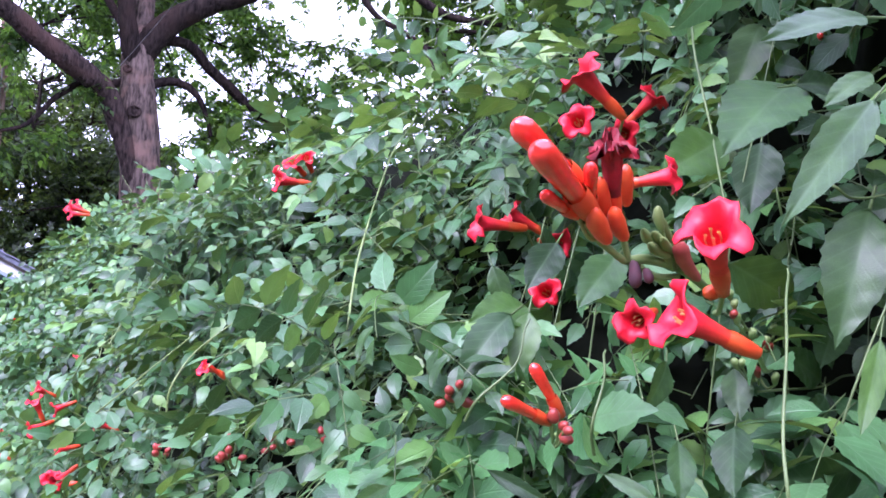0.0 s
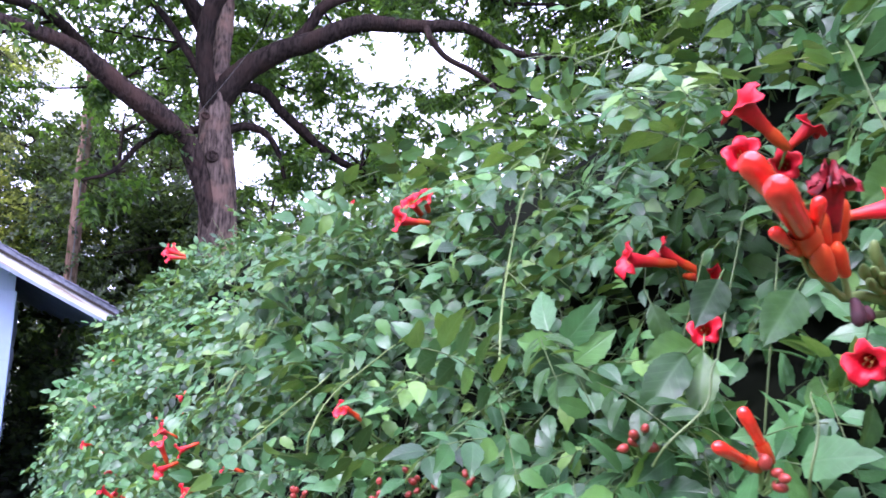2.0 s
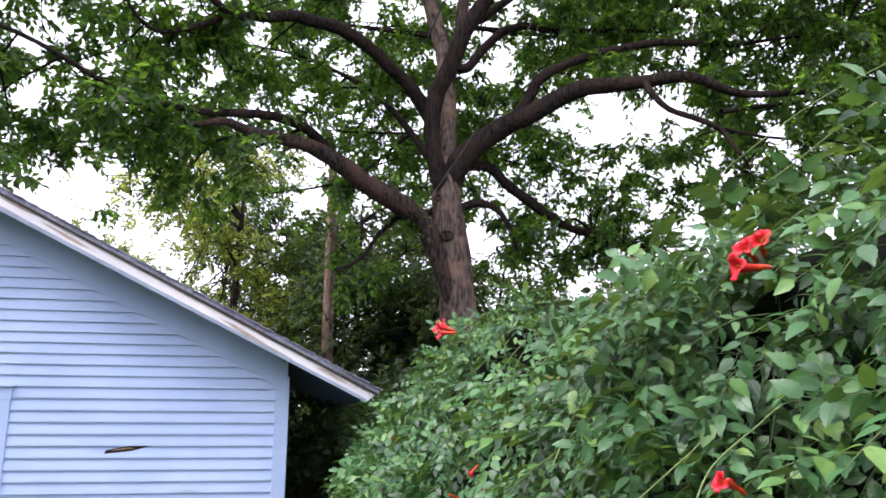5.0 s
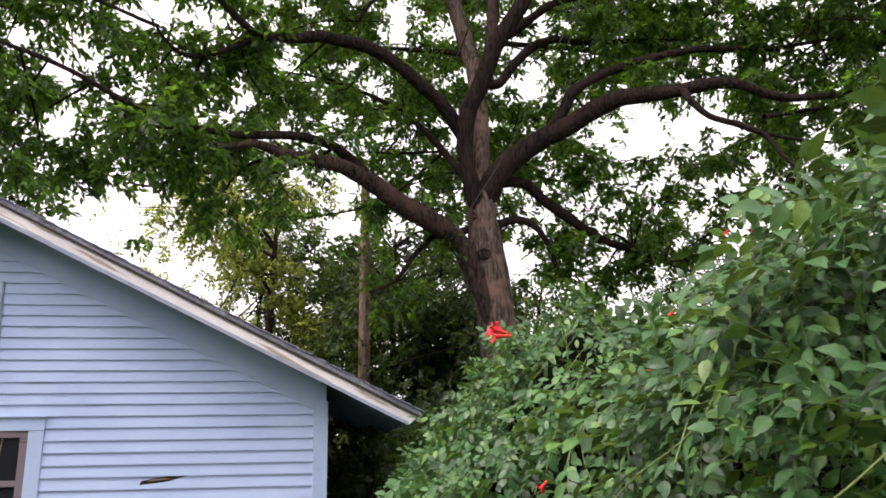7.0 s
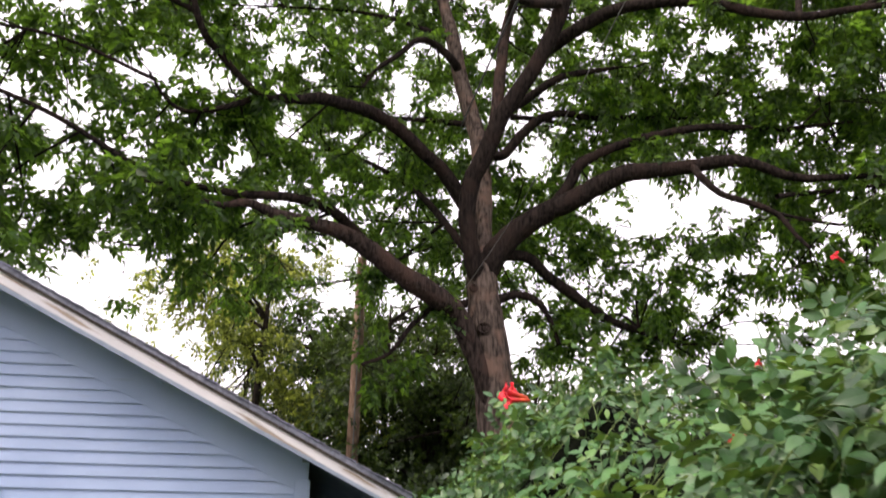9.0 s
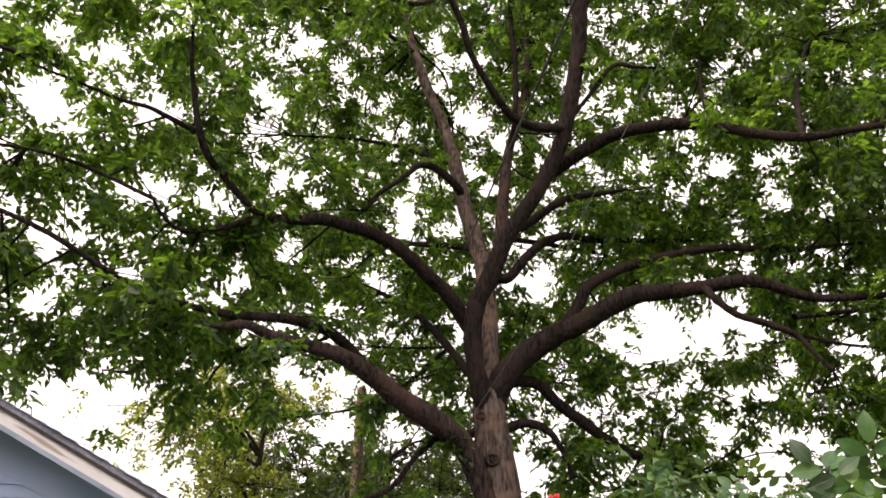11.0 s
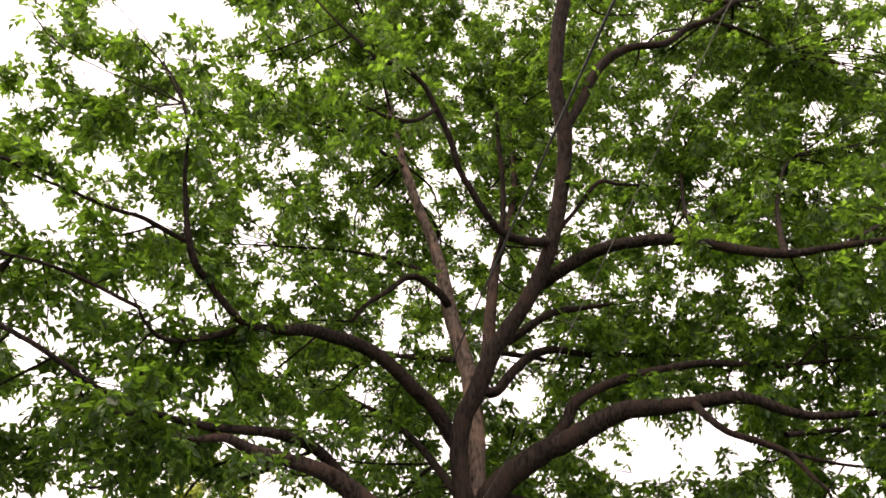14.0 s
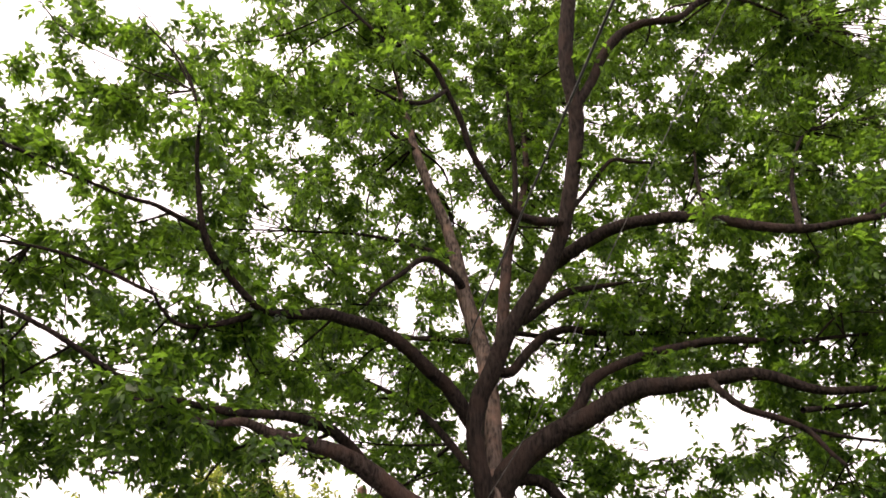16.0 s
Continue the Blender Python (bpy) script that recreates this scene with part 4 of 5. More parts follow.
SKIP = dict(main_stem=0.8, back_stem=0.62, second_stem=0.7, low_left=0.65, low_left_up=0.35, mid_left=0.5, mid_left_low=0.3, low_right=0.65, right_second=0.65, right_third=0.6, right_small=0.4, high_right=0.45, under_right=0.4, under_left=0.5, under_stub=0.5, top_right=0.35, top_twig=0.5, inner=0.6, front_left=0.75, front_left_side=0.4, side_ridge=1.0)
tubes, heads, ways = [], [], []
for nm, pts in BOUGHS.items():
    line = smooth_line(pts, 8)[:, :3]
    line = line[int(len(line) * SKIP.get(nm, 0.45)):]
    if len(line) > 2:
        run = np.linalg.norm(np.diff(line, axis=0), axis=1).sum()
        for got, more in zip((tubes, heads, ways), twigs_on(crown_rng, line, int(3 + run / 0.4), 0.75, 0.6)):
            got += more
for pts in LEAFY.values():
    line = smooth_line(pts, 8)[:, :3]
    for got, more in zip((tubes, heads, ways), twigs_on(crown_rng, line[int(len(line) * 0.6):], 5, 0.72, 0.0)):
        got += more
part("twig_growth", array_mesh("twig_growth", *join(tubes), [M_LIMB_SHADED]), None, tree)["kind"] = "stuff"
leaves = tufts(crown_rng, np.array(heads), np.array(ways), 5, 0.2, 0.135, 3, LEAF_BROAD)
part("crown", array_mesh("crown", *leaves, [M_TREE]), None, tree, "green feathered leaves in tufts with sky showing through")["kind"] = "stuff"


# ---- trees behind ----
def far_tree(at, height, spread, mat, seed, low, label, gap=0.3):
    rng = np.random.default_rng(seed)
    x, y = at
    t = empty("tree", label, "tree", group="trees behind the yard", at=(x, y, 0))
    lean = rng.normal(0, 0.4, 2)
    trunk = [(0, 0, -0.2, height * 0.018), (lean[0] * 0.3, lean[1] * 0.3, height * 0.35, height * 0.013), (lean[0], lean[1], height * 0.7, height * 0.008), (lean[0] * 1.3, lean[1] * 1.3, height * 0.95, 0.02)]
    v, f = tube(smooth_line(trunk, 5), 9, 0.1, rng)
    part("trunk", array_mesh("trunk", v, f, [M_FARBARK]), None, t)
    limbs = {}
    for k in range(16):
        h = height * rng.uniform(low, 0.92)
        a = rng.uniform(0, 2 * np.pi)
        r = spread * rng.uniform(0.5, 1.0) * (1.1 - 0.6 * h / height)
        c = np.array((lean[0] * h / height, lean[1] * h / height, h))
        d = np.array((np.cos(a) * r, np.sin(a) * r, rng.uniform(-0.1, 0.5) * r))
        limbs[k] = [(*c, 0.05), (*(c + d * 0.4 + (0, 0, 0.15 * r)), 0.035), (*(c + d * 0.8 + (0, 0, 0.1 * r)), 0.02), (*(c + d), 0.01)]
    pieces = [tube(smooth_line(p, 3), 5) for p in limbs.values()]
    part("limb_growth", array_mesh("limb_growth", *join(pieces), [M_FARBARK]), None, t)["kind"] = "stuff"
    twigs, leaves = crown_on(rng, limbs, gap, 1.7, 7, 6, 0.34, 0.125, 3, LEAF_FAR)
    part("twig_growth", array_mesh("twig_growth", *twigs, [M_FARBARK]), None, t)["kind"] = "stuff"
    part("crown", array_mesh("crown", *leaves, [mat]), None, t)["kind"] = "stuff"
    return t


DARK = "dark green leafy tree standing behind the house"
LIGHT = "light yellow-green leafy tree standing behind the house"
for at, h, s, mat, seed, low, label in (((-1.5, 21.0), 9.2, 3.2, M_FAR_LIGHT, 1, 0.12, LIGHT), ((1.6, 20.5), 7.6, 3.0, M_FAR, 2, 0.08, DARK), ((4.6, 22.0), 6.6, 3.4, M_FAR, 3, 0.1, DARK),
                                        ((0.3, 25.0), 7.6, 3.6, M_FAR, 4, 0.1, DARK), ((8.5, 25.0), 6.4, 4.0, M_FAR, 5, 0.1, DARK), ((-6.5, 25.0), 7.2, 3.6, M_FAR_LIGHT, 6, 0.1, LIGHT),
                                        ((2.7, 19.2), 6.5, 2.5, M_FAR, 9, 0.05, DARK), ((13.0, 22.0), 6.6, 4.5, M_FAR, 7, 0.1, DARK), ((-11.5, 24.0), 9.0, 4.5, M_FAR, 8, 0.1, DARK)):
    far_tree(at, h, s, mat, seed, low, label, 0.22 if mat is M_FAR else 0.27)


def shrub(at, size, mat, seed, label, count):
    rng = np.random.default_rng(seed)
    s = empty("shrub", label, "shrub", group="dark shrubs", at=at)
    n = count
    d = unit(rng.normal(0, 1, (n, 3)))
    d[:, 2] = np.abs(d[:, 2])
    base = d * np.array(size) * rng.uniform(0.55, 1.0, (n, 1)) * (1 + 0.25 * np.sin(d[:, :1] * 7 + d[:, 1:2] * 5))
    P, D, N, S, K = compound(rng, base, d + rng.normal(0, 0.5, (n, 3)), rng.normal(0, 0.4, (n, 3)) + d + (0, 0, 0.5), 3, np.full(n, 0.3), np.full(n, 0.12), 0.85, 0.4, 0.35)
    part("foliage", array_mesh("foliage", *stamp(LEAF_FAR, P, D, N, S), [mat]), None, s)["kind"] = "stuff"
    stems = []
    for k in range(7):
        a = rng.uniform(0, 6.28)
        e = np.array((np.cos(a) * size[0] * 0.5, np.sin(a) * size[1] * 0.5, size[2] * 0.8))
        stems.append(tube(smooth_line([(0, 0, -0.1, 0.03), (*(e * 0.5 + (0, 0, 0.2)), 0.02), (*e, 0.008)], 4), 5))
    part("stem_growth", array_mesh("stem_growth", *join(stems), [M_FARBARK]), None, s)["kind"] = "stuff"


for at, size, seed in (((1.3, 11.0, 0), (1.2, 1.6, 1.9), 21), ((1.2, 14.5, 0), (1.6, 1.6, 2.4), 22), ((4.0, 15.5, 0), (2.4, 1.6, 2.8), 23), ((7.5, 15.0, 0), (2.4, 2.0, 2.6), 24), ((2.4, 18.5, 0), (2.5, 1.5, 3.2), 25), ((5.0, 10.5, 0), (2.0, 2.0, 2.2), 26)):
    shrub(at, size, M_FAR, seed, "dark leafy shrub in the shade behind the vine", 1500)

# ---- the trumpet vine ----
CREST = [(-3.0, 2.45), (0.0, 2.5), (1.3, 2.42), (1.52, 2.27), (1.72, 2.12), (1.95, 2.03), (2.4, 1.99), (3.2, 1.97), (3.7, 2.1), (4.4, 2.3), (5.0, 2.28), (6.0, 2.12), (7.0, 2.03), (8.0, 1.9), (8.6, 1.6)]
SHOULDER = [(-3.0, 2.35), (0.0, 2.4), (1.5, 2.3), (1.9, 2.2), (2.6, 2.04), (3.2, 1.96), (3.7, 2.1), (4.4, 2.26), (5.2, 2.16), (6.0, 2.03), (7.0, 2.0), (8.0, 1.9), (8.6, 1.6)]
FACE = [(0.0, -0.50), (0.8, -0.64), (1.2, -0.62), (1.46, -0.58), (1.6, -0.48), (1.75, -0.38), (1.9, -0.27), (2.05, -0.15), (2.2, 0.0)]


def crest_z(y):
    return np.interp(y, [c[0] for c in CREST], [c[1] for c in CREST])


def face_x(y, z):
    """How far out the vine's face stands at a height."""
    zz = z * 2.2 / np.interp(y, [c[0] for c in SHOULDER], [c[1] for c in SHOULDER])
    x = 1.09 + np.interp(zz, [c[0] for c in FACE], [c[1] for c in FACE])
    x = x - 0.3 * np.clip((z - 1.83) / 0.3, 0, 1) * np.clip((0.85 - y) / 0.3, 0, 1)
    x = x + 0.2 * np.clip(1.75 - y, 0, 1.3) + 0.10 * np.clip(y - 5.0, 0, 1)
    return x


def vine_point(y, s):
    """The vine's surface: s from 0 at the ground of the near face over the crest (1) and down behind (2)."""
    y, s = np.asarray(y, float), np.asarray(s, float)
    zc = crest_z(y)
    zf = zc * np.clip(s, 0, 1)
    xf = face_x(y, zf)
    zb = zc * np.clip(2 - s, 0, 1)
    xb = face_x(y, zc) + 0.3 * np.clip((s - 1) * 4, 0, 1) - np.interp(zb * 2.2 / zc, [c[0] for c in FACE], [c[1] for c in FACE])
    over = s > 1
    x = np.where(over, xb, xf)
    z = np.where(over, zb, zf)
    w = 0.05 * np.sin(y * 5.1 + z * 4.0) + 0.04 * np.sin(y * 9.7 - z * 7.3 + 1.0) + 0.03 * np.sin(z * 13.0 + y * 3.0)
    return np.stack([x + w, y + 0 * x, z + 0.03 * np.sin(y * 7.7) * (zc > 0)], -1)


def vine_normal(y, s):
    e = 0.02
    a = vine_point(y + e, s) - vine_point(y - e, s)
    b = vine_point(y, np.minimum(s + e, 2)) - vine_point(y, np.maximum(s - e, 0))
    n = unit(np.cross(a, b))
    return np.where((n[..., :1] * (1 - np.asarray(s)[..., None]) > 0), -n, n)


vine = empty("trumpet_vine", "dense trumpet vine hedge with red-orange flowers over a fence", "vine", at=(0, 0, 0))
# added shell within the vine; the deep shade is painted as near-black
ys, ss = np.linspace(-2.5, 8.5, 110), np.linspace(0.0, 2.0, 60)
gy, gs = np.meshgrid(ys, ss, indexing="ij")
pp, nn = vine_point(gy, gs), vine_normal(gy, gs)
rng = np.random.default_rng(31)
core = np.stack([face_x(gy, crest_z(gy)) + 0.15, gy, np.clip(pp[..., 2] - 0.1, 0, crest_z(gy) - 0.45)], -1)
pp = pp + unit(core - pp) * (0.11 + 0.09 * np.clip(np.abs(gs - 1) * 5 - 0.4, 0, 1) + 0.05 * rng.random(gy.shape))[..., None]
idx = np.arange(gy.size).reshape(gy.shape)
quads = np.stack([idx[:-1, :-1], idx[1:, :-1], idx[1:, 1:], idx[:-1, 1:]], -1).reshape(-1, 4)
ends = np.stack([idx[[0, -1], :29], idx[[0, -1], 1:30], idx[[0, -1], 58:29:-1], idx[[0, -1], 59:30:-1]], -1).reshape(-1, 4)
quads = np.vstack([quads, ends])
part("inner_growth", array_mesh("inner_growth", pp.reshape(-1, 3), quads, [M_INNER_SHADE]), None, vine, "near-black shell inside the vine that stands for its deep shade")["kind"] = "stuff"


def crowding(p):
    """Leaves that would hang just before a flower."""
    d = p[:, None] - BLOOMS[None]
    return np.any((np.linalg.norm(d * (0.6, 0.8, 1.0) + (0.045, 0.04, -0.03), axis=2) < 0.108), axis=1)


def over_slope(p):
    """Leaves of the hedge's middle stretch above a slope set to fit its outline in the camera's view."""
    return (p[:, 1] > 1.3) & (p[:, 1] < 2.8) & (p[:, 2] > 1.53 + 0.575 * p[:, 0])


def vine_leaves(rng, n, y0, y1, s0, s1, depth0, depth1, size, shape, pairs=4, length=0.17):
    """Feathered leaves over a stretch of the vine, thinner in patches."""
    y, s = rng.uniform(y0, y1, n), rng.uniform(s0, s1, n)
    hole = np.sin(y * 6.3 + 1.7 * np.sin(s * 9.0)) * np.sin(s * 17.0 + 1.3 * np.sin(y * 4.1)) + 0.5 * np.sin(y * 13.0 + s * 21.0)
    keep = (hole < np.where(y < 1.1, 0.45, 0.05)) | (rng.random(n) < np.where(y < 1.1, 0.3, 0.04))
    y, s = y[keep], s[keep]
    p, nr = vine_point(y, s), vine_normal(y, s)
    p = p + nr * rng.uniform(depth0, depth1, len(y))[:, None]
    clear = ~crowding(p) & ~over_slope(p)
    p, nr = p[clear], nr[clear]
    n = len(p)
    # the feathers hang outward and along the hedge
    way = nr * 0.65 + np.array((-0.05, -0.25, -0.3)) + rng.normal(0, 0.5, (n, 3))
    nrm = nr * 0.7 + np.array((-0.15, -0.25, 0.7)) + rng.normal(0, 0.33, (n, 3))
    P, D, N, S, K = compound(rng, p, way, nrm, pairs, length * rng.uniform(0.75, 1.2, n), size * rng.uniform(0.65, 1.35, n), 0.95, 0.3, 0.19)
    if shape is LEAF_FAR or shape is LEAF_LOW:
        K = K[:1]
    sticks = stamp(STICK, np.vstack([k[0] for k in K]), np.vstack([k[1] for k in K]), np.tile(np.array((0, 0, 1.0)), (n * len(K), 1)), np.hstack([np.linalg.norm(k[1], axis=1) for k in K]), np.full(n * len(K), 0.0013))
    return stamp(shape, P, D, N, S), sticks, np.tile(shape[0][:, :2], (len(P), 1))


def foliage_part(nm, sets, label):
    leaf, stick = join([q[0] for q in sets]), join([q[1] for q in sets])
    v, f = join([leaf, stick])
    uv = np.vstack([q[2] for q in sets] + [np.zeros((len(stick[0]), 2))])
    me = array_mesh(nm, v, f, [M_VINE, M_STALK], True, np.r_[np.zeros(len(leaf[1])), np.ones(len(stick[1]))], uv)
    part(nm, me, None, vine, label)["kind"] = "stuff"


rng = np.random.default_rng(32)
NEAR_OPEN = [(0.671, 0.615, 1.688, -0.72, -0.42, 0.56, 0.066), (0.65, 0.575, 1.645, -0.858, 0.366, 0.361, 0.062), (0.635, 0.646, 1.668, -0.892, -0.391, -0.227, 0.04), (0.622, 0.668, 1.762, 0.62, -0.75, 0.17, 0.04)]
NEAR_BUDS = [(0.566, 0.65, 1.75, -0.905, -0.23, 0.36, 0.082), (0.57, 0.645, 1.733, -0.882, -0.385, 0.327, 0.088), (0.558, 0.648, 1.73, -0.92, -0.357, 0.16, 0.044), (0.576, 0.65, 1.736, -0.6, -0.6, 0.53, 0.046)]
WILTED = [(0.604, 0.656, 1.735, -0.47, -0.37, 0.8, 0.056)]
UPPER_OPEN = [(0.799, 0.855, 1.889, -0.75, 0.2, 0.6, 0.066), (0.867, 0.916, 1.9, 0.35, -0.6, 0.65, 0.05), (0.783, 0.89, 1.871, -0.8, -0.599, 0.04, 0.05), (0.857, 0.898, 1.886, -0.781, -0.562, -0.273, 0.05)]
UPPER_BUDS = [(1, 0.97, 2.075, -0.775, -0.501, -0.386, 0.04), (0.943, 0.714, 1.968, -0.844, -0.477, -0.245, 0.03)]
MID_OPEN = [(0.799, 1.018, 1.778, -0.86, 0.3, 0.022, 0.06), (0.84, 1.02, 1.775, -0.75, 0.3, 0.35, 0.055), (0.855, 1.049, 1.77, -0.108, -0.98, -0.166, 0.05), (0.821, 0.984, 1.694, -0.736, -0.672, 0.083, 0.05)]
LOW_BUDS = [(0.616, 0.722, 1.589, -0.648, -0.045, 0.76, 0.048), (0.605, 0.725, 1.582, -0.935, -0.106, 0.34, 0.05)]
FAR_OPEN = [(0.739, 1.572, 1.896, -0.999, 0.03, -0.031, 0.06), (0.76, 1.609, 1.926, -0.587, -0.696, 0.413, 0.05), (0.754, 1.621, 1.917, -0.783, -0.424, 0.455, 0.05), (0.688, 3.833, 2.056, -0.97, -0.157, 0.186, 0.08), (0.698, 3.87, 2.054, -0.849, -0.293, 0.439, 0.07), (0.685, 3.798, 2.041, -0.999, 0.023, -0.032, 0.07)]
SCATTERED = [(0.419, 2.024, 1.419), (0.404, 2.441, 1.276), (0.462, 3.266, 1.217), (0.453, 3.695, 1.241), (0.447, 3.883, 1.385), (0.441, 1.928, 1.313), (0.467, 1.896, 1.348), (0.594, 3.197, 1.400), (0.466, 1.978, 1.458), (0.519, 1.818, 1.425), (0.581, 1.420, 1.557), (0.560, 4.430, 1.566), (0.479, 4.430, 1.358), (0.423, 3.807, 1.259), (0.651, 3.158, 1.507), (0.577, 1.401, 1.553), (0.440, 2.071, 1.462), (0.752, 2.585, 1.766), (1.022, 2.624, 2.111), (1.024, 2.521, 2.091), (0.923, 2.768, 1.928)]
BUD_HEADS = [(0.599, 0.846, 1.594), (0.506, 1.2, 1.485), (0.591, 1.25, 1.496), (0.633, 1.2, 1.499), (0.606, 0.72, 1.582), (0.525, 2.689, 1.455), (0.571, 3.383, 1.503), (0.489, 1.448, 1.45)]
SHOOTS = []
SHOOTS.append([(0.64, 1.14, 1.74), (0.72, 1.23, 1.88), (0.76, 1.25, 1.94)])
SHOOTS.append([(0.48, 1.37, 1.55), (0.51, 1.37, 1.6), (0.56, 1.34, 1.65)])
SHOOTS.append([(0.6, 0.81, 1.59), (0.63, 0.8, 1.62), (0.64, 0.8, 1.65)])
SHOOTS.append([(0.62, 0.69, 1.58), (0.63, 0.69, 1.61), (0.65, 0.71, 1.63)])
SHOOTS.append([(0.9, 1.37, 2.16), (0.86, 1.5, 2.13), (0.81, 1.73, 2.07), (0.97, 2.46, 2.19)])
SHOOTS.append([(0.64, 0.54, 1.56), (0.65, 0.55, 1.59), (0.68, 0.57, 1.65), (0.71, 0.59, 1.69)])
SHOOTS.append([(0.85, 0.8, 1.96), (0.79, 0.73, 1.86), (0.74, 0.67, 1.77)])
SHOOTS.append([(0.4, 1.65, 1.45), (0.45, 1.49, 1.54), (0.5, 1.44, 1.6)])
SHOOTS.append([(0.97, 2, 2.24), (0.98, 1.73, 2.27), (0.99, 1.47, 2.26), (1, 1.29, 2.25)])
SHOOTS.append([(0.85, 1.15, 2.04), (0.84, 1.04, 2.01), (0.85, 0.94, 2.01), (0.86, 0.86, 2)])
SHOOTS.append([(0.47, 2.04, 1.55), (0.51, 1.9, 1.62), (0.57, 1.88, 1.72), (0.64, 1.93, 1.81)])
SHOOTS.append([(0.59, 2.26, 1.68), (0.62, 2.21, 1.74), (0.67, 2.16, 1.8)])
SHOOTS.append([(0.54, 1.94, 1.67), (0.65, 1.99, 1.81), (0.66, 1.83, 1.86), (0.65, 1.69, 1.86)])


SHOOTS.append([(0.879, 0.7, 1.578), (0.868, 0.7, 1.635), (0.86, 0.7, 1.687), (0.858, 0.7, 1.719)])
SHOOTS.append([(0.85, 0.69, 1.61), (0.91, 0.69, 1.614), (0.942, 0.69, 1.623), (0.985, 0.69, 1.626)])
SHOOTS.append([(0.782, 0.6, 1.775), (0.809, 0.6, 1.77), (0.862, 0.6, 1.78)])
SHOOTS.append([(0.88, 0.72, 1.802), (0.893, 0.72, 1.767), (0.902, 0.72, 1.74)])
SHOOTS.append([(0.915, 0.72, 1.815), (0.909, 0.72, 1.774), (0.902, 0.72, 1.74)])
SHOOTS.append([(0.851, 0.66, 1.577), (0.91, 0.66, 1.565), (0.976, 0.66, 1.548)])


BLOOMS = np.array([r[:3] for r in NEAR_OPEN + NEAR_BUDS + WILTED + UPPER_OPEN + UPPER_BUDS + MID_OPEN + LOW_BUDS + FAR_OPEN] + SCATTERED + BUD_HEADS)
foliage_part("foliage", [vine_leaves(rng, 1200, 0.8, 2.4, 0.4, 1.15, -0.04, 0.05, 0.034, LEAF_FINE), vine_leaves(rng, 90, 0.95, 1.3, 0.78, 0.95, 0.05, 0.22, 0.033, LEAF_FINE), vine_leaves(rng, 3000, 0.75, 2.5, 0.35, 1.25, -0.2, 0.04, 0.031, LEAF_MID), vine_leaves(rng, 14, 0.35, 0.8, 0.4, 1.2, -0.16, -0.06, 0.045, LEAF_FINE), vine_leaves(rng, 80, 0.2, 0.62, 0.2, 1.2, -0.26, -0.16, 0.048, LEAF_FINE), vine_leaves(rng, 190, 0.62, 1.0, 0.2, 1.2, -0.26, -0.12, 0.048, LEAF_FINE), vine_leaves(rng, 90, 0.7, 1.0, 0.56, 0.72, -0.16, -0.07, 0.044, LEAF_FINE), vine_leaves(rng, 300, 0.5, 1.25, 0.4, 0.8, -0.2, -0.05, 0.042, LEAF_FINE), vine_leaves(rng, 420, 0.5, 1.9, 0.85, 1.15, -0.12, 0.08, 0.042, LEAF_MID),
                         vine_leaves(rng, 4200, 2.3, 5.2, 0.3, 1.5, -0.16, 0.06, 0.043, LEAF_LOW), vine_leaves(rng, 4100, 5.0, 8.6, 0.1, 1.6, -0.15, 0.05, 0.05, LEAF_FAR), vine_leaves(rng, 1900, -2.6, 0.4, 0.1, 1.9, -0.15, 0.03, 0.05, LEAF_FAR), vine_leaves(rng, 260, -2.65, -2.5, 0.0, 2.0, -0.45, 0.03, 0.055, LEAF_FAR), vine_leaves(rng, 350, 0.3, 1.0, 1.05, 2.0, -0.1, 0.04, 0.05, LEAF_FAR),
                         vine_leaves(rng, 1800, 0.0, 8.5, 0.0, 0.4, -0.1, 0.04, 0.05, LEAF_FAR), vine_leaves(rng, 1300, 0.2, 8.5, 1.3, 2.0, -0.1, 0.05, 0.055, LEAF_FAR)], "dense green feathered leaves")


def shoot(points, r=0.0015, mat=None):
    a, b = np.array(points[0]), np.array(points[-1])
    points = [tuple(a + 0.7 * (a - np.array(points[1])) + (0.02, 0.01, 0))] + list(points) + [tuple(b + 0.4 * (b - np.array(points[-2])))]
    line = smooth_line([(*p, r * (1 - 0.5 * i / len(points))) for i, p in enumerate(points)], 6)
    line[:, :3] += 0.0004 * np.sin(np.arange(len(line))[:, None] * (0.55, 0.7, 0.4) + points[0][1] * 9)
    v, f = tube(line, 6)
    return part("shoot", array_mesh("shoot", v, f, [mat or (M_STEM if points[1][1] > 0.85 else M_STALK)]), None, vine, "long yellow-green shoot")


for run in SHOOTS:
    shoot(run)
rng = np.random.default_rng(41)
for k in range(22):
    y0, s0 = rng.uniform(1.0, 6.5), rng.uniform(0.55, 0.85)
    dy, ds = rng.uniform(-0.25, 0.35) * (1 + 0.2 * y0), rng.uniform(0.12, 0.32)
    q = np.linspace(0, 1, 5)
    p = vine_point(y0 + dy * q, s0 + ds * q) + vine_normal(y0 + dy * q, s0 + ds * q) * (0.01 + 0.03 * np.sin(q * 2.6))[:, None]
    shoot([tuple(v) for v in p], rng.uniform(0.0011, 0.002))
# stems inside, seen through the gaps
for k in range(6):
    y0, z0 = rng.uniform(0.5, 1.0), rng.uniform(1.35, 1.55)
    x0 = face_x(y0, z0) + rng.uniform(0.04, 0.1)
    lean, up = rng.normal(0, 0.04, 2), rng.uniform(0.2, 0.45)
    shoot([(x0, y0, z0), (x0 + 0.03 + lean[0] * 0.4, y0 + lean[1] * 0.5, z0 + up * 0.5), (x0 + 0.1 + lean[0], y0 + lean[1], z0 + up)], rng.uniform(0.0009, 0.0015), M_STALK)
